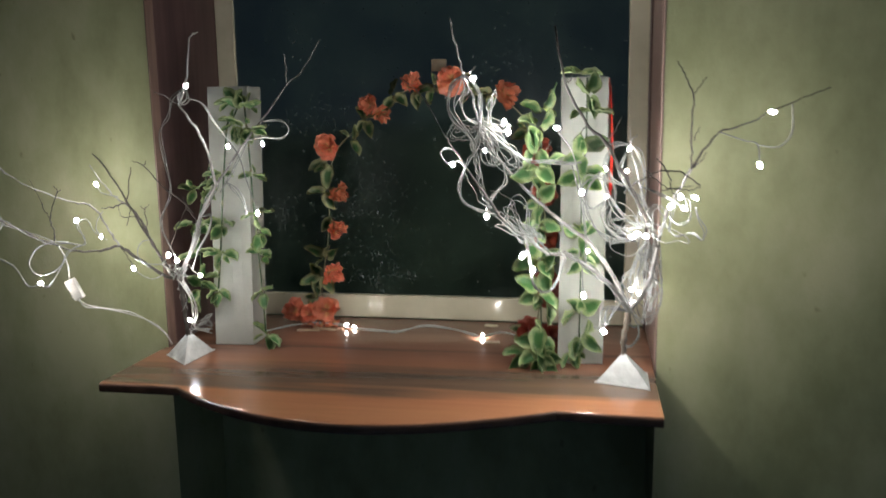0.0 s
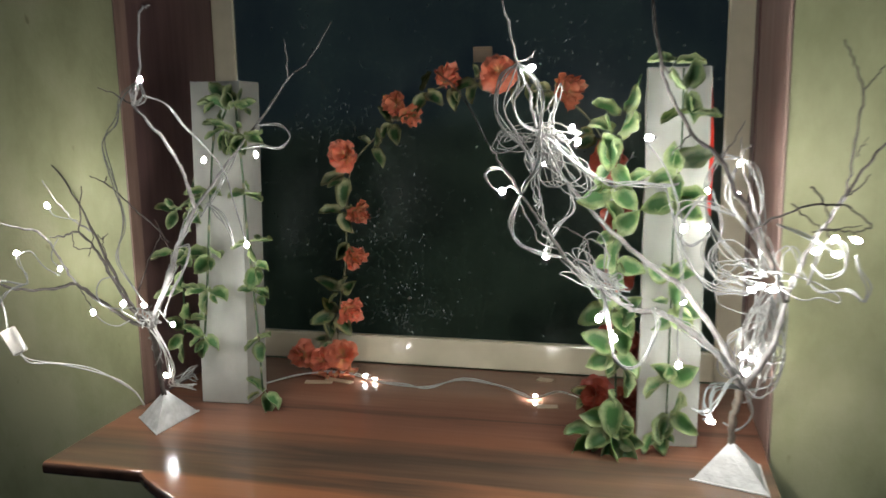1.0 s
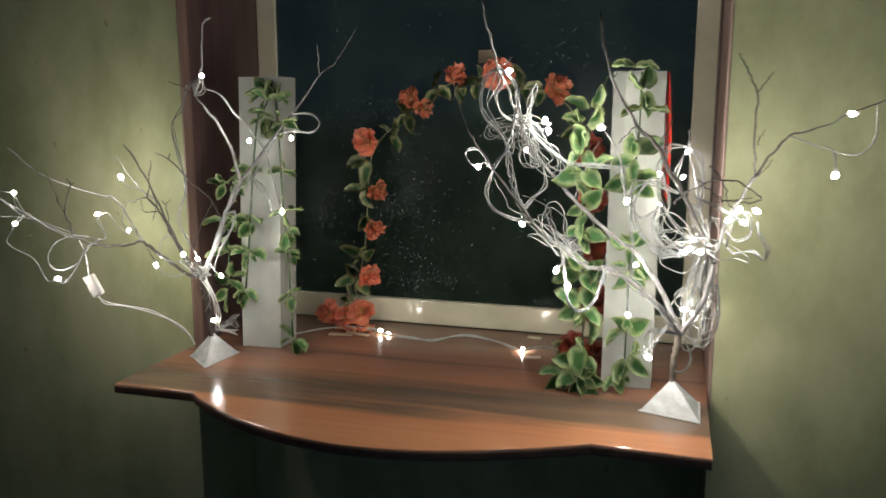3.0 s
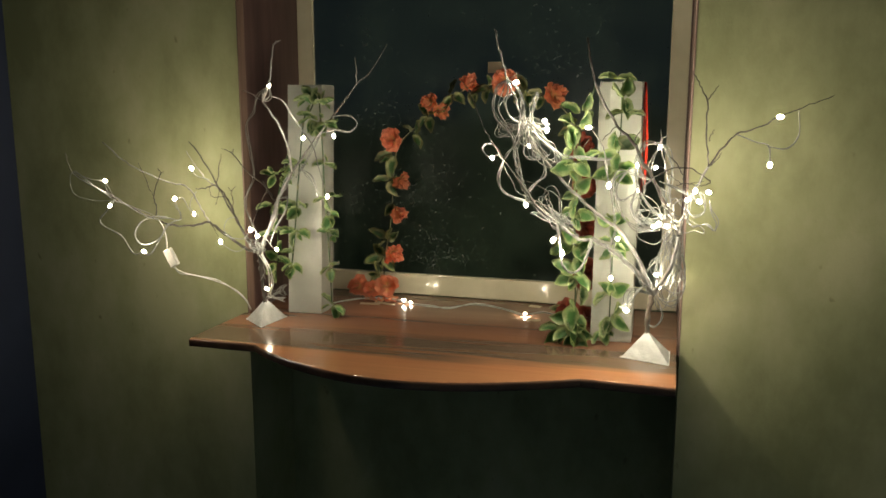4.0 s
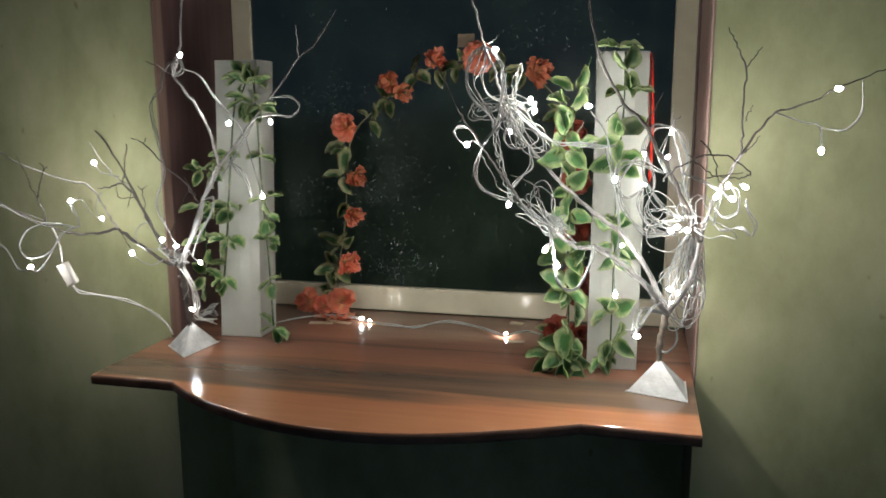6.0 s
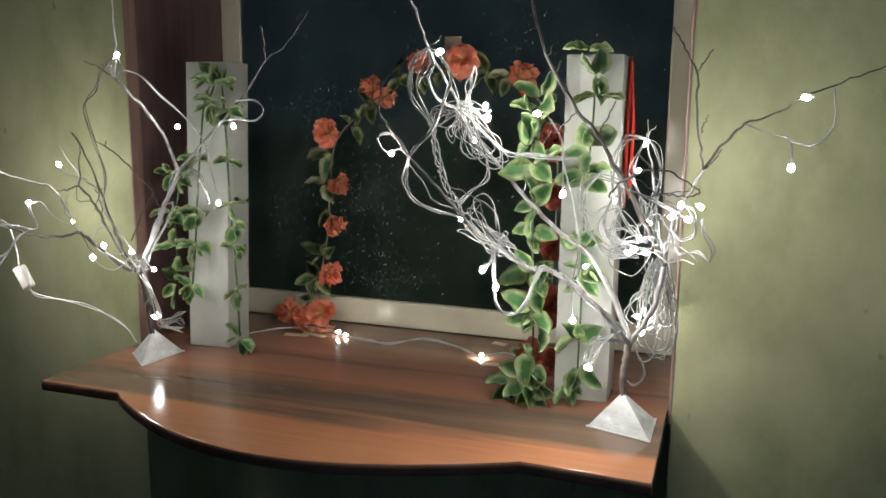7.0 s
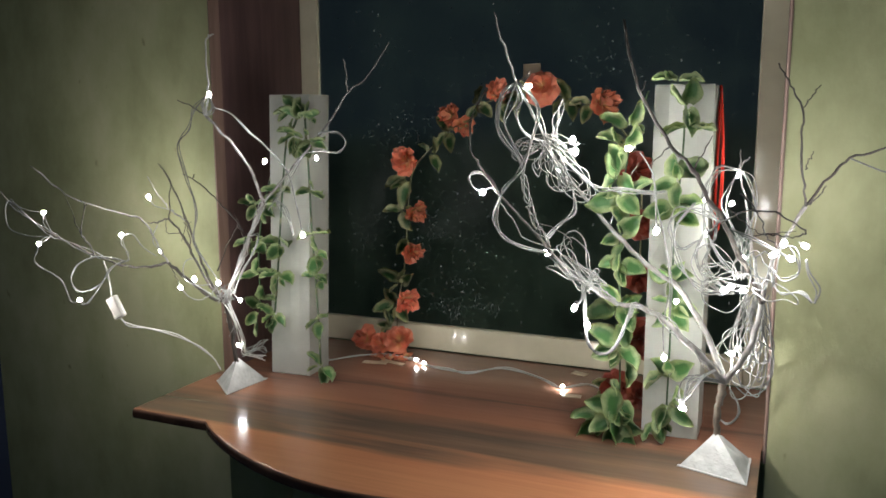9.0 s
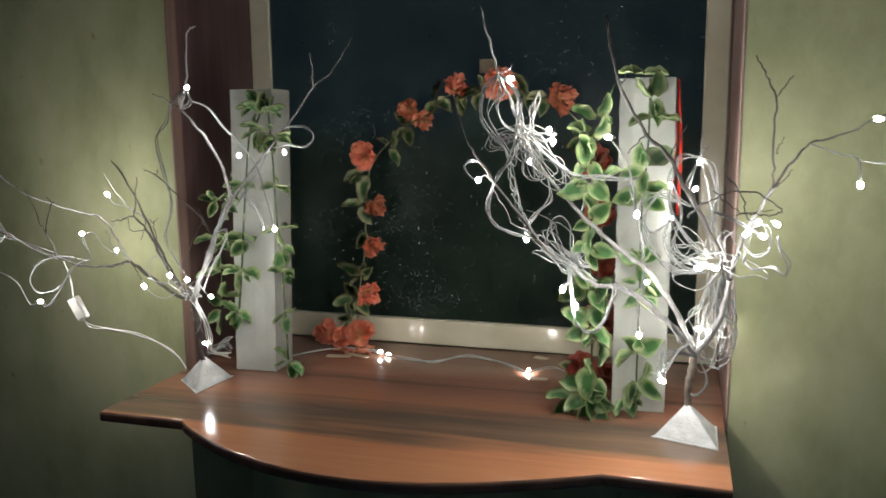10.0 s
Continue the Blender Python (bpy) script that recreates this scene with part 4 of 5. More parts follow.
# west string
rng = random.Random(71)
ws = thing("fairy_light_string", "lit white fairy light string on clear wire over twigs", "string lights", "fairy light strings", at=(-0.724, 1.29, 1.1))
for at, way in (((-0.979, 1.173, 1.263), (1, -0.3, 0.2)), ((-0.926, 1.116, 1.224), (0.6, -0.5, 0.3)), ((-0.878, 1.141, 1.137), (1, -0.3, 0.1)), ((-0.846, 1.199, 1.231), (1, -0.4, 0.2)),
                ((-0.852, 1.266, 1.285), (-0.3, -0.3, 1)), ((-0.894, 1.330, 1.185), (0.2, -0.3, 1)), ((-0.790, 1.261, 1.139), (0.3, 0.1, -1)), ((-0.648, 1.132, 1.189), (0.4, -0.6, 0.6)),
                ((-0.695, 1.239, 1.159), (1, -0.5, 0)), ((-0.655, 1.238, 1.135), (0.5, -0.6, -0.2)), ((-0.722, 1.313, 1.039), (-0.5, -0.5, 0.6)), ((-0.578, 1.341, 1.346), (0.3, -0.3, -1)),
                ((-0.578, 1.207, 1.347), (0.3, -0.8, -0.4)), ((-0.566, 1.278, 1.234), (0.3, -0.6, -0.7)), ((-0.590, 1.111, 1.438), (0.5, -0.7, 0.3))):
    bulb(ws, at, way, 3 if at[1] > 1.325 and at[0] < -0.8 else (2 if at[1] > 1.3 else 1))
# far end of the low limb
wires(ws, strands([(-1.045, 1.163, 1.280), (-1.051, 1.160, 1.266), (-1.037, 1.155, 1.239), (-0.995, 1.155, 1.227), (-0.960, 1.160, 1.227)], 1, 0.001, rng))
wires(ws, strands([(-1.045, 1.163, 1.280), (-1.007, 1.165, 1.268), (-0.979, 1.173, 1.263)], 2, 0.002, rng))
wires(ws, strands([(-0.979, 1.173, 1.263), (-0.967, 1.165, 1.247), (-0.953, 1.161, 1.232), (-0.941, 1.140, 1.227), (-0.926, 1.116, 1.224)], 2, 0.003, rng))
wires(ws, twist([(-1.045, 1.163, 1.280), (-1.000, 1.160, 1.256), (-0.953, 1.161, 1.232), (-0.934, 1.182, 1.214), (-0.906, 1.213, 1.189)], 2, 0.006, 4, rng), 0.0009)
wires(ws, strands([(-0.926, 1.116, 1.224), (-0.948, 1.130, 1.209), (-0.972, 1.145, 1.192), (-0.975, 1.155, 1.178), (-0.945, 1.165, 1.158), (-0.912, 1.155, 1.130), (-0.878, 1.141, 1.137)], 2, 0.0016, rng))
# ring and the lead from it
wires(ws, strands([(-0.859, 1.190, 1.196), (-0.872, 1.170, 1.200), (-0.892, 1.155, 1.190), (-0.901, 1.147, 1.168), (-0.892, 1.146, 1.151), (-0.878, 1.152, 1.149), (-0.862, 1.165, 1.158), (-0.856, 1.183, 1.179), (-0.847, 1.190, 1.187), (-0.835, 1.195, 1.191)], 3, 0.0016, rng))
wires(ws, strands([(-0.906, 1.213, 1.189), (-0.866, 1.200, 1.192), (-0.840, 1.200, 1.190), (-0.837, 1.200, 1.204), (-0.843, 1.198, 1.218), (-0.846, 1.199, 1.231)], 2, 0.002, rng))
wires(ws, strands([(-0.878, 1.141, 1.137), (-0.866, 1.140, 1.132), (-0.862, 1.160, 1.150), (-0.856, 1.175, 1.170)], 2, 0.002, rng))
plug_bm = boxes((-0.0085, -0.006, -0.018, 0.0085, 0.006, 0.018), bevel=0.0025)
pl = part("connector_block", plug_bm, PLUG, ws, "ivory plastic connector block")
pl.matrix_parent_inverse = Matrix.Translation(ws.location).inverted()
pl.matrix_basis = pose(*(-0.850, 1.183, 1.119), 0, -26, 10)
wires(ws, strands([(-0.857, 1.182, 1.136), (-0.855, 1.180, 1.155), (-0.859, 1.180, 1.173), (-0.877, 1.190, 1.189)], 2, 0.0012, rng), 0.0011, PALE_WIRE)
wires(ws, strands([(-0.849, 1.190, 1.099), (-0.845, 1.200, 1.087), (-0.831, 1.225, 1.078), (-0.797, 1.250, 1.063), (-0.769, 1.275, 1.040), (-0.760, 1.295, 1.017), (-0.754, 1.305, 0.994)], 2, 0.0022, rng, 0.6), 0.0011, PALE_WIRE)
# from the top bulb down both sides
wires(ws, strands([(-0.590, 1.111, 1.438), (-0.611, 1.106, 1.418), (-0.610, 1.095, 1.394), (-0.619, 1.081, 1.372), (-0.625, 1.101, 1.327), (-0.635, 1.130, 1.282), (-0.678, 1.170, 1.235), (-0.694, 1.210, 1.196), (-0.700, 1.250, 1.156)], 3, 0.003, rng), 0.00058, SHADED_WIRE)
wires(ws, strands([(-0.590, 1.111, 1.438), (-0.602, 1.112, 1.427), (-0.613, 1.129, 1.412), (-0.597, 1.125, 1.420), (-0.590, 1.111, 1.438)], 3, 0.004, rng), 0.0008)
wires(ws, strands([(-0.598, 1.125, 1.421), (-0.586, 1.149, 1.413), (-0.597, 1.200, 1.389), (-0.604, 1.251, 1.366), (-0.600, 1.290, 1.330), (-0.594, 1.300, 1.290), (-0.566, 1.278, 1.234)], 2, 0.0016, rng), 0.0010)
wires(ws, strands([(-0.586, 1.360, 1.386), (-0.551, 1.360, 1.387), (-0.537, 1.360, 1.371), (-0.552, 1.360, 1.356), (-0.580, 1.355, 1.358), (-0.608, 1.350, 1.354)], 3, 0.0022, rng), 0.0008)
wires(ws, strands([(-0.608, 1.350, 1.354), (-0.623, 1.340, 1.321), (-0.628, 1.310, 1.292), (-0.640, 1.295, 1.268)], 3, 0.003, rng), 0.0008)
wires(ws, strands([(-0.632, 1.300, 1.286), (-0.608, 1.290, 1.274), (-0.595, 1.285, 1.253), (-0.592, 1.290, 1.231)], 4, 0.005, rng), 0.0008)
wires(ws, strands([(-0.682, 1.302, 1.225), (-0.657, 1.290, 1.229), (-0.655, 1.275, 1.203), (-0.669, 1.260, 1.172), (-0.675, 1.250, 1.143)], 3, 0.0035, rng), 0.0009)
wires(ws, twist([(-0.715, 1.278, 1.119), (-0.681, 1.277, 1.188), (-0.682, 1.302, 1.225), (-0.644, 1.291, 1.281)], 2, 0.008, 4, rng), 0.0009)
wires(ws, tangle((-0.712, 1.275, 1.13), (0.014, 0.012, 0.014), 7, rng), 0.0009)
wires(ws, twist([(-0.723, 1.300, 1.06), (-0.720, 1.290, 1.10), (-0.715, 1.278, 1.125)], 2, 0.0105, 7, rng), 0.0008)
wires(ws, strands([(-0.715, 1.278, 1.119), (-0.697, 1.275, 1.090), (-0.703, 1.300, 1.051), (-0.725, 1.335, 1.019), (-0.710, 1.365, 1.004)], 5, 0.005, rng, 0.8), 0.0009, PALE_WIRE)
wires(ws, strands([(-0.722, 1.313, 1.039), (-0.723, 1.340, 1.024), (-0.713, 1.360, 1.030), (-0.709, 1.375, 1.035)], 4, 0.006, rng), 0.0008)
wires(ws, strands([(-0.736, 1.340, 1.011), (-0.720, 1.360, 1.020), (-0.710, 1.370, 1.012)], 4, 0.007, rng), 0.0008)
wires(ws, [[(-0.648, 1.132, 1.189), (-0.671, 1.160, 1.174), (-0.700, 1.200, 1.160), (-0.711, 1.240, 1.140)], [(-0.695, 1.239, 1.159), (-0.707, 1.250, 1.146), (-0.710, 1.265, 1.125)], [(-0.655, 1.238, 1.135), (-0.671, 1.245, 1.141), (-0.683, 1.250, 1.151), (-0.701, 1.265, 1.131)],
           [(-0.740, 1.245, 1.194), (-0.761, 1.245, 1.189), (-0.774, 1.250, 1.170), (-0.765, 1.250, 1.154), (-0.741, 1.250, 1.150), (-0.721, 1.250, 1.153)], [(-0.790, 1.261, 1.139), (-0.769, 1.255, 1.128), (-0.753, 1.260, 1.123), (-0.738, 1.265, 1.130)],
           [(-0.894, 1.330, 1.185), (-0.889, 1.310, 1.200), (-0.878, 1.300, 1.218), (-0.859, 1.290, 1.235)], [(-0.852, 1.266, 1.285), (-0.850, 1.275, 1.270), (-0.847, 1.290, 1.264), (-0.840, 1.310, 1.258)], [(-0.847, 1.200, 1.228), (-0.839, 1.215, 1.230), (-0.844, 1.240, 1.206), (-0.832, 1.255, 1.190)]], 0.0009)

# east string
rng = random.Random(73)
es = thing("fairy_light_string", "lit fairy light string in thick skeins of clear wire", "string lights", "fairy light strings", at=(0.03, 1.27, 1.1))
for at, way in (((-0.199, 1.071, 1.326), (0.3, -0.9, -0.2)), ((-0.188, 1.194, 1.442), (1, -0.3, 0.1)), ((-0.194, 1.352, 1.332), (0.4, -0.6, -0.7)), ((-0.144, 1.247, 1.365), (0.3, -0.5, 0.8)), ((-0.152, 1.262, 1.380), (0.2, -0.5, 0.9)), ((-0.071, 1.192, 1.370), (-1, -0.4, 0)),
                ((-0.179, 1.249, 1.235), (0.3, -0.5, -1)), ((-0.034, 1.176, 1.279), (-0.2, -0.5, -0.8)), ((0.003, 1.344, 1.257), (-0.3, -0.5, -0.8)), ((-0.114, 1.134, 1.194), (-0.3, -0.3, -0.9)), ((-0.099, 1.137, 1.174), (0.1, -0.4, -0.9)),
                ((-0.030, 1.251, 1.116), (0.1, -0.5, 0.9)), ((0.002, 1.191, 1.075), (1, -0.3, -0.1)), ((0.086, 1.165, 1.262), (-1, -0.4, -0.4)), ((0.117, 1.145, 1.276), (0.6, -0.6, -0.3)), ((0.097, 1.140, 1.279), (0.2, -0.6, 0.7)), ((0.105, 1.160, 1.260), (0.8, -0.5, -0.3)),
                ((0.046, 1.208, 1.218), (0.8, -0.5, 0.3)), ((0.037, 1.215, 1.212), (-1, -0.4, 0)), ((0.059, 1.210, 1.214), (0.8, -0.5, 0.2)), ((-0.024, 1.300, 1.176), (0.3, -0.6, 0.3)),
                ((0.206, 1.142, 1.388), (-1, -0.4, 0)), ((0.202, 1.181, 1.316), (0, -0.2, -1)), ((0.058, 1.324, 1.106), (0.4, -0.6, 0.5)), ((0.045, 1.300, 1.116), (1, -0.4, 0.2)), ((0.049, 1.310, 1.091), (-0.3, -0.6, -0.5)),
                ((0.038, 1.360, 1.334), (0.3, -0.6, 0.5)), ((0.034, 1.330, 1.300), (0.3, -0.6, 0.5)), ((0.053, 1.270, 1.241), (-0.7, -0.6, 0.2)), ((0.001, 1.345, 1.301), (0, -0.6, -0.8)), ((-0.504, 1.535, 0.978), (-0.6, -0.5, 0)), ((-0.484, 1.530, 0.972), (0.9, -0.4, 0)), ((-0.221, 1.498, 0.977), (0.2, -0.8, 0.3))):
    low = at[2] < 0.99
    crowded = -0.03 < at[0] < 0.13 and 1.10 < at[2] < 1.35
    bulb(es, (at[0], at[1], max(at[2], SILL + 0.0052)), way, 3 if at[0] < -0.4 or crowded and at[0] < 0.02 and at[1] > 1.32 else (2 if crowded or low or at[1] > 1.29 else 0))
# umbrella of strands from the top of the limb
wires(es, strands([(-0.202, 1.188, 1.447), (-0.221, 1.190, 1.431), (-0.226, 1.185, 1.408), (-0.215, 1.175, 1.384), (-0.188, 1.160, 1.358), (-0.182, 1.155, 1.339)], 4, 0.0035, rng))
wires(es, strands([(-0.202, 1.188, 1.447), (-0.206, 1.190, 1.428), (-0.215, 1.185, 1.401), (-0.202, 1.175, 1.378), (-0.183, 1.160, 1.352), (-0.182, 1.155, 1.339)], 2, 0.003, rng))
wires(es, strands([(-0.202, 1.188, 1.447), (-0.186, 1.190, 1.436), (-0.177, 1.200, 1.412), (-0.177, 1.170, 1.378), (-0.173, 1.120, 1.352), (-0.180, 1.090, 1.331), (-0.184, 1.084, 1.322)], 3, 0.003, rng))
wires(es, strands([(-0.202, 1.188, 1.447), (-0.199, 1.195, 1.428), (-0.208, 1.210, 1.408), (-0.208, 1.240, 1.388), (-0.184, 1.268, 1.372)], 3, 0.004, rng))
wires(es, strands([(-0.202, 1.188, 1.447), (-0.186, 1.200, 1.428), (-0.186, 1.230, 1.402), (-0.184, 1.268, 1.372)], 2, 0.004, rng))
wires(es, twist([(-0.182, 1.155, 1.339), (-0.178, 1.165, 1.309), (-0.178, 1.171, 1.301), (-0.174, 1.190, 1.274), (-0.171, 1.218, 1.255), (-0.179, 1.249, 1.235)], 4, 0.006, 7, rng))
# bow and petals at the knot
wires(es, petals((-0.184, 1.268, 1.372), (-0.249, 1.329, 1.364), 0.020, 5, rng))
wires(es, petals((-0.184, 1.268, 1.372), (-0.144, 1.250, 1.370), 0.018, 3, rng))
wires(es, petals((-0.184, 1.268, 1.372), (-0.141, 1.280, 1.303), 0.030, 6, rng))
wires(es, petals((-0.184, 1.268, 1.372), (-0.173, 1.300, 1.307), 0.034, 6, rng))
wires(es, petals((-0.184, 1.268, 1.372), (-0.194, 1.270, 1.330), 0.020, 3, rng))
wires(es, petals((-0.184, 1.268, 1.372), (-0.165, 1.251, 1.433), 0.007, 2, rng))
wires(es, strands([(-0.158, 1.290, 1.316), (-0.152, 1.275, 1.288), (-0.162, 1.250, 1.273), (-0.171, 1.225, 1.261), (-0.171, 1.218, 1.255)], 3, 0.003, rng))
wires(es, strands([(-0.184, 1.268, 1.372), (-0.148, 1.255, 1.343), (-0.128, 1.240, 1.329), (-0.107, 1.220, 1.321), (-0.080, 1.211, 1.321), (-0.049, 1.245, 1.318), (-0.036, 1.255, 1.318)], 4, 0.003, rng))
wires(es, strands([(-0.072, 1.280, 1.363), (-0.053, 1.255, 1.340), (-0.042, 1.220, 1.315), (-0.037, 1.190, 1.295), (-0.034, 1.176, 1.279)], 2, 0.002, rng), 0.0008)
wires(es, strands([(-0.050, 1.250, 1.316), (-0.036, 1.260, 1.261), (-0.028, 1.270, 1.204), (-0.028, 1.270, 1.153)], 2, 0.002, rng), 0.0008)
# near end of the lower limb
wires(es, strands([(-0.184, 1.084, 1.322), (-0.195, 1.078, 1.342), (-0.208, 1.070, 1.347), (-0.214, 1.068, 1.340), (-0.209, 1.070, 1.330), (-0.199, 1.071, 1.326)], 2, 0.0015, rng))
wires(es, strands([(-0.184, 1.084, 1.322), (-0.192, 1.078, 1.331), (-0.199, 1.071, 1.326)], 2, 0.0012, rng))
wires(es, strands([(-0.184, 1.084, 1.322), (-0.196, 1.100, 1.293), (-0.194, 1.125, 1.271), (-0.177, 1.140, 1.259), (-0.151, 1.172, 1.248)], 3, 0.0028, rng))
wires(es, twist([(-0.184, 1.084, 1.322), (-0.172, 1.130, 1.276), (-0.151, 1.172, 1.248)], 1, 0.006, 4, rng))
wires(es, petals((-0.096, 1.185, 1.210), (-0.155, 1.165, 1.239), 0.026, 5, rng))
wires(es, petals((-0.103, 1.180, 1.212), (-0.135, 1.155, 1.267), 0.022, 3, rng))
wires(es, petals((-0.112, 1.175, 1.215), (-0.088, 1.165, 1.235), 0.012, 2, rng))
wires(es, strands([(-0.120, 1.165, 1.240), (-0.103, 1.175, 1.226), (-0.094, 1.180, 1.207), (-0.082, 1.200, 1.193)], 3, 0.005, rng))
wires(es, strands([(-0.115, 1.170, 1.220), (-0.109, 1.150, 1.203), (-0.114, 1.134, 1.194)], 2, 0.0015, rng))
wires(es, strands([(-0.112, 1.175, 1.215), (-0.105, 1.150, 1.190), (-0.102, 1.141, 1.169), (-0.096, 1.142, 1.151), (-0.085, 1.146, 1.143), (-0.071, 1.148, 1.151), (-0.057, 1.155, 1.186), (-0.061, 1.204, 1.188), (-0.051, 1.210, 1.186)], 4, 0.0026, rng))
wires(es, twist([(-0.061, 1.204, 1.188), (-0.036, 1.232, 1.171), (0.003, 1.212, 1.145), (0.040, 1.264, 1.089)], 2, 0.009, 5, rng), 0.0009)
# tangle by the pillar
wires(es, petals((0.055, 1.235, 1.222), (-0.003, 1.280, 1.178), 0.033, 2, rng))
wires(es, petals((0.055, 1.235, 1.222), (0.000, 1.270, 1.248), 0.039, 2, rng))
wires(es, petals((0.055, 1.235, 1.222), (0.016, 1.250, 1.233), 0.024, 1, rng))
wires(es, petals((0.058, 1.232, 1.224), (0.043, 1.250, 1.275), 0.02, 2, rng))
wires(es, petals((0.062, 1.228, 1.225), (0.088, 1.220, 1.253), 0.033, 2, rng))
wires(es, petals((0.066, 1.225, 1.222), (0.113, 1.170, 1.220), 0.018, 1, rng))
wires(es, petals((0.055, 1.235, 1.22), (-0.012, 1.290, 1.202), 0.024, 1, rng))
wires(es, strands([(0.083, 1.219, 1.235), (0.096, 1.190, 1.219), (0.115, 1.160, 1.227), (0.126, 1.150, 1.218)], 3, 0.002, rng))
wires(es, strands([(0.088, 1.200, 1.223), (0.092, 1.160, 1.270), (0.106, 1.150, 1.272), (0.112, 1.160, 1.248), (0.099, 1.170, 1.236), (0.086, 1.180, 1.247)], 2, 0.003, rng))
wires(es, strands([(0.118, 1.150, 1.262), (0.123, 1.150, 1.248), (0.131, 1.150, 1.231), (0.128, 1.150, 1.218)], 2, 0.002, rng), 0.0009)
wires(es, strands([(0.045, 1.130, 1.292), (0.070, 1.130, 1.283), (0.094, 1.150, 1.268), (0.108, 1.160, 1.258)], 2, 0.002, rng), 0.0009)
wires(es, strands([(0.039, 1.363, 1.340), (0.013, 1.355, 1.340), (0.001, 1.345, 1.313), (0.001, 1.335, 1.277), (0.019, 1.290, 1.241), (0.05, 1.24, 1.222)], 4, 0.004, rng))
wires(es, strands([(0.039, 1.363, 1.340), (0.052, 1.355, 1.329), (0.061, 1.340, 1.295), (0.059, 1.310, 1.270), (0.055, 1.270, 1.240), (0.055, 1.24, 1.222)], 4, 0.005, rng))
wires(es, strands([(0.039, 1.363, 1.340), (0.030, 1.350, 1.321), (0.026, 1.335, 1.290), (0.048, 1.290, 1.257), (0.06, 1.235, 1.225)], 3, 0.005, rng))
wires(es, strands([(0.029, 1.300, 1.279), (-0.003, 1.300, 1.291), (-0.027, 1.300, 1.293), (-0.036, 1.300, 1.271), (-0.023, 1.295, 1.244), (0.001, 1.290, 1.257)], 3, 0.004, rng), 0.0009)
wires(es, strands([(-0.007, 1.300, 1.301), (-0.029, 1.295, 1.268), (-0.024, 1.295, 1.229), (0.007, 1.280, 1.199), (0.045, 1.250, 1.201)], 3, 0.005, rng), 0.0009)
wires(es, strands([(0.005, 1.310, 1.266), (-0.005, 1.310, 1.230), (0.014, 1.290, 1.204), (0.040, 1.250, 1.201)], 3, 0.004, rng))
wires(es, strands([(0.004, 1.330, 1.306), (0.017, 1.320, 1.261), (0.008, 1.300, 1.225), (0.033, 1.250, 1.208)], 3, 0.004, rng))
# hanging skein
wires(es, petals((0.068, 1.285, 1.190), (0.064, 1.362, 1.057), 0.046, 9, rng))
wires(es, petals((0.074, 1.280, 1.188), (0.076, 1.345, 1.069), 0.030, 5, rng))
wires(es, petals((0.063, 1.285, 1.190), (0.050, 1.320, 1.099), 0.024, 4, rng))
wires(es, strands([(0.085, 1.305, 1.156), (0.093, 1.331, 1.100), (0.086, 1.345, 1.070), (0.064, 1.362, 1.057), (0.046, 1.330, 1.070)], 2, 0.003, rng))
wires(es, strands([(0.040, 1.264, 1.089), (0.005, 1.225, 1.101), (-0.002, 1.205, 1.088), (0.002, 1.191, 1.075)], 6, 0.005, rng))
wires(es, strands([(-0.014, 1.250, 1.065), (0.002, 1.210, 1.079), (0.015, 1.220, 1.103), (0.030, 1.240, 1.110)], 3, 0.004, rng), 0.0009)
wires(es, strands([(-0.030, 1.251, 1.116), (-0.032, 1.250, 1.156), (-0.028, 1.255, 1.193)], 1, 0.001, rng), 0.0009)
wires(es, strands([(0.046, 1.275, 1.079), (0.054, 1.290, 1.057), (0.056, 1.310, 1.033), (0.044, 1.320, 1.017), (0.030, 1.330, 1.021)], 2, 0.002, rng))
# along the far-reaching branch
wires(es, strands([(0.155, 1.217, 1.361), (0.180, 1.185, 1.350), (0.198, 1.180, 1.344), (0.202, 1.181, 1.316)], 2, 0.0012, rng), 0.0007, SHADED_WIRE)
wires(es, strands([(0.198, 1.180, 1.344), (0.222, 1.165, 1.343), (0.236, 1.155, 1.362), (0.232, 1.148, 1.397)], 2, 0.0012, rng), 0.0007, SHADED_WIRE)
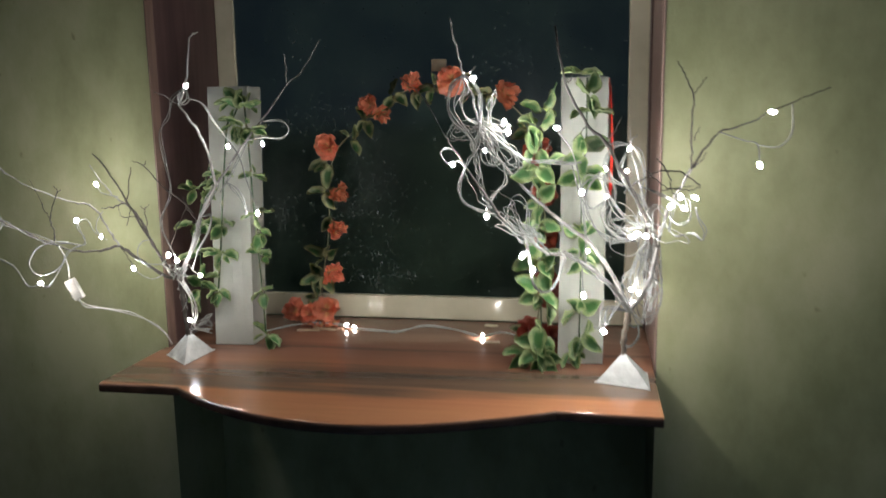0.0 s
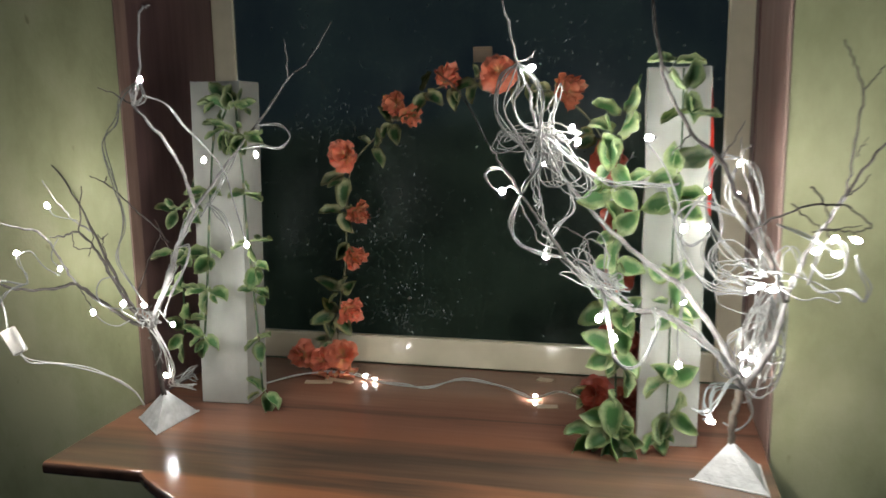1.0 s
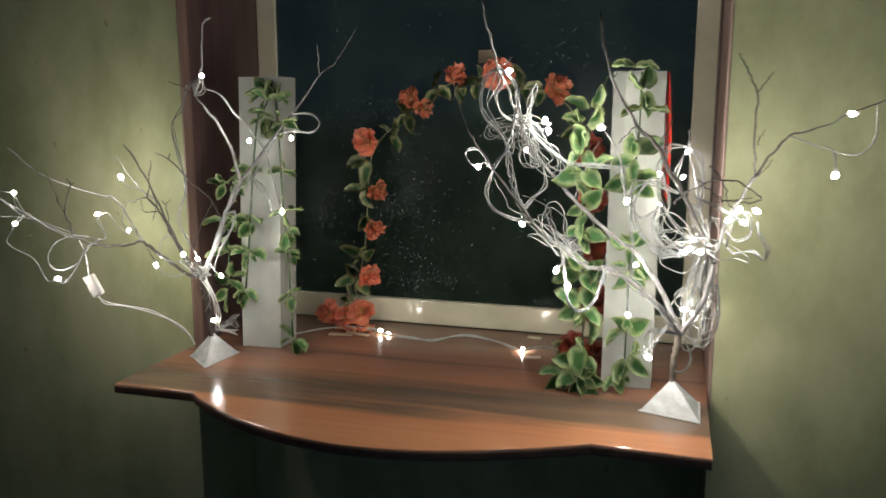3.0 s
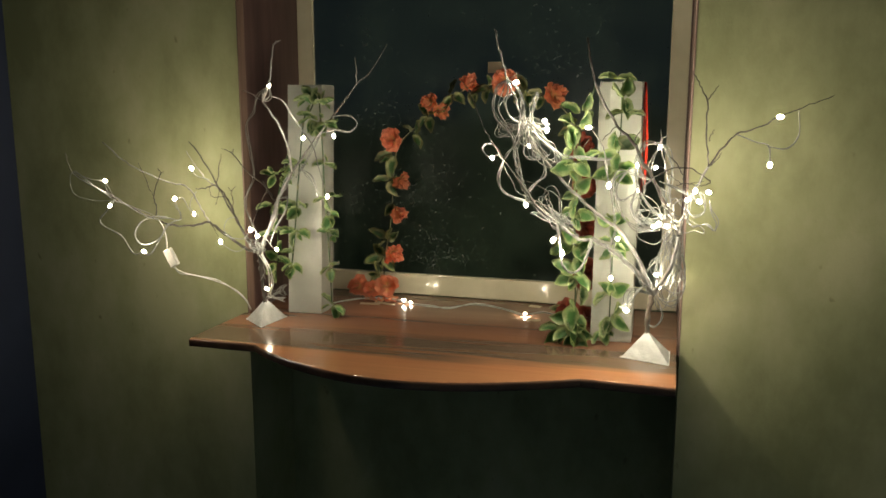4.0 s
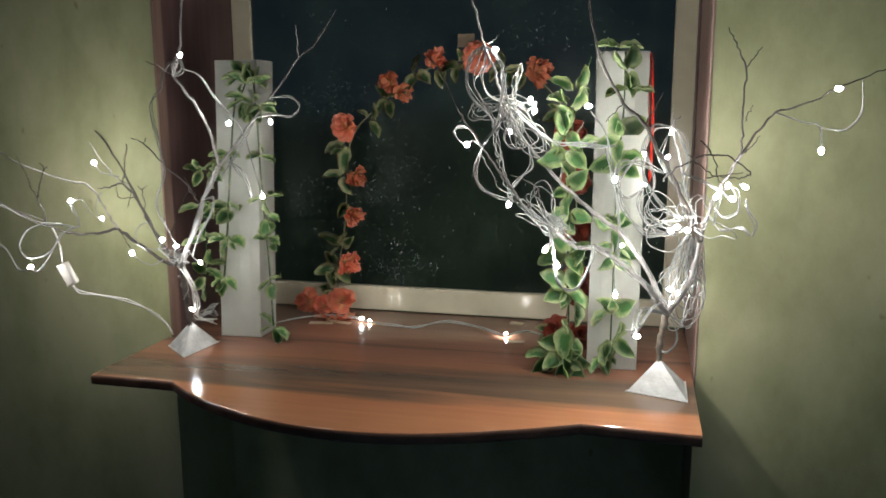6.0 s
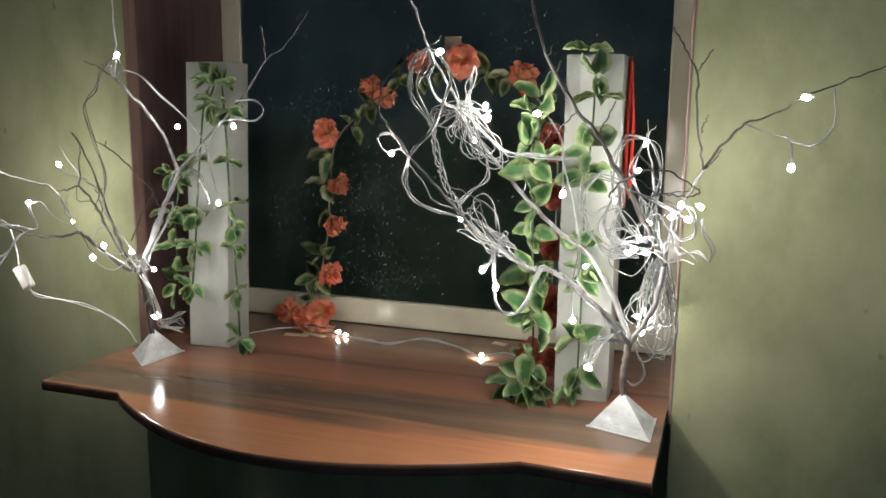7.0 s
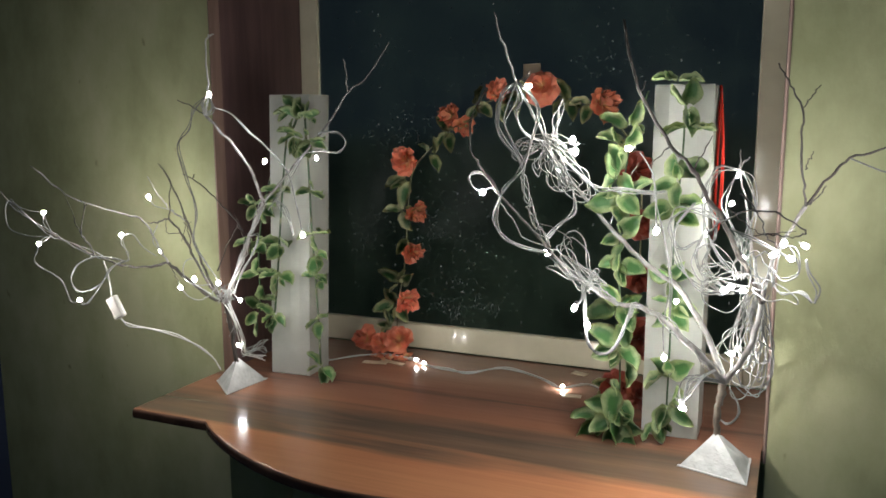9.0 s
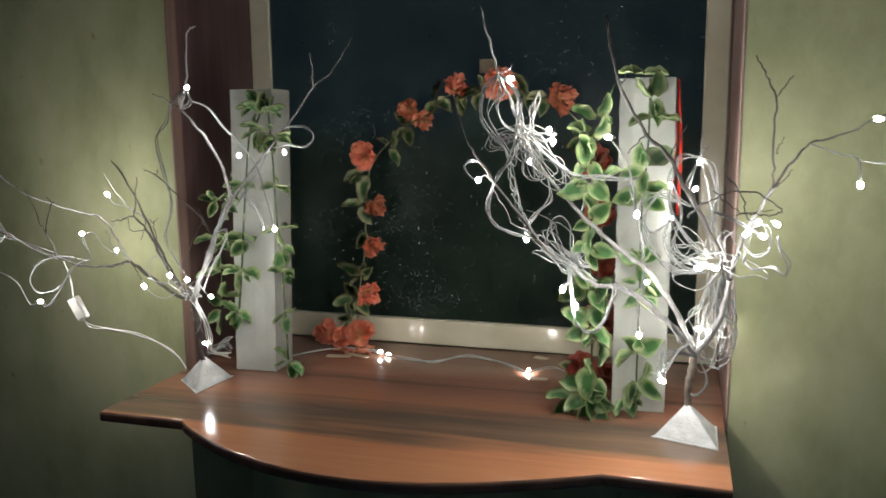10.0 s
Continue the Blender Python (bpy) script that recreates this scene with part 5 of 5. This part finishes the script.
# run across the sill
wires(es, [[(-0.66, 1.47, 0.975), (-0.62, 1.53, 0.973), (-0.576, 1.556, 0.975), (-0.52, 1.545, 0.974), (-0.479, 1.522, 0.974), (-0.43, 1.515, 0.973), (-0.391, 1.514, 0.975), (-0.345, 1.558, 0.974), (-0.279, 1.541, 0.973), (-0.24, 1.505, 0.974), (-0.22, 1.490, 0.977), (-0.188, 1.528, 0.976), (-0.15, 1.503, 0.974), (-0.12, 1.46, 0.974)],
           [(-0.66, 1.473, 0.973), (-0.62, 1.527, 0.975), (-0.576, 1.553, 0.973), (-0.52, 1.548, 0.976), (-0.479, 1.520, 0.976), (-0.43, 1.518, 0.975), (-0.391, 1.511, 0.973), (-0.345, 1.561, 0.976), (-0.279, 1.538, 0.975), (-0.24, 1.508, 0.976), (-0.22, 1.493, 0.975), (-0.188, 1.531, 0.974), (-0.15, 1.500, 0.976), (-0.12, 1.457, 0.975)]], 0.0011, PALE_WIRE)
wires(es, strands([(-0.211, 1.065, 1.370), (-0.248, 1.160, 1.404), (-0.303, 1.330, 1.431), (-0.386, 1.580, 1.462)], 2, 0.0012, rng), 0.0006, DARK_WIRE, "thin dark thread to the garland")


# ---------------------------------------------------------------- dried water marks on the pane
PATCHES = [(-0.455, 1.060, 0.06, 0.04, 0.9), (-0.577, 1.387, 0.05, 0.03, 0.6), (-0.488, 1.215, 0.09, 0.09, 0.35), (-0.665, 1.186, 0.02, 0.03, 0.6), (-0.166, 1.494, 0.08, 0.05, 0.25)]


def water_marks():
    rng = random.Random(83)
    bm = bmesh.new()
    made = 0
    while made < 1700:
        x, z = rng.uniform(-0.74, 0.04), rng.uniform(1.025, 1.62)
        dens = 0.012 + 0.25 * max(0, noise.noise(Vector((x * 9, z * 9, 3)))) ** 2
        for cx, cz, wide, tall, much in PATCHES:
            dens += much * math.exp(-((x - cx) / wide) ** 2 - ((z - cz) / tall) ** 2) * (0.4 + max(0, noise.noise(Vector((x * 40, z * 40, 7)))) * 2)
        if rng.random() > dens:
            continue
        made += 1
        r = rng.choice((0.0004, 0.0005, 0.0006, 0.0008, 0.0013))
        sl = rng.uniform(-0.6, 0.6)
        y = GY + 0.0018
        k = rng.uniform(0.8, 2.0)
        vs = [bm.verts.new((x + r * math.cos(a) + sl * r * k * math.sin(a), y - (0.0 if i % 2 else 0.0001), z + r * k * math.sin(a))) for i, a in enumerate([math.pi * q / 3 for q in range(6)])]
        tip = bm.verts.new((x, y - 0.0005, z))
        for q in range(6):
            bm.faces.new((vs[q], vs[(q + 1) % 6], tip))
    ob = tagged(new("water_marks", mesh_of("water_marks", bm, DUST)), "scattered pale dried water spots on the dark glass", "water spots", kind="stuff")
    return ob


water_marks()
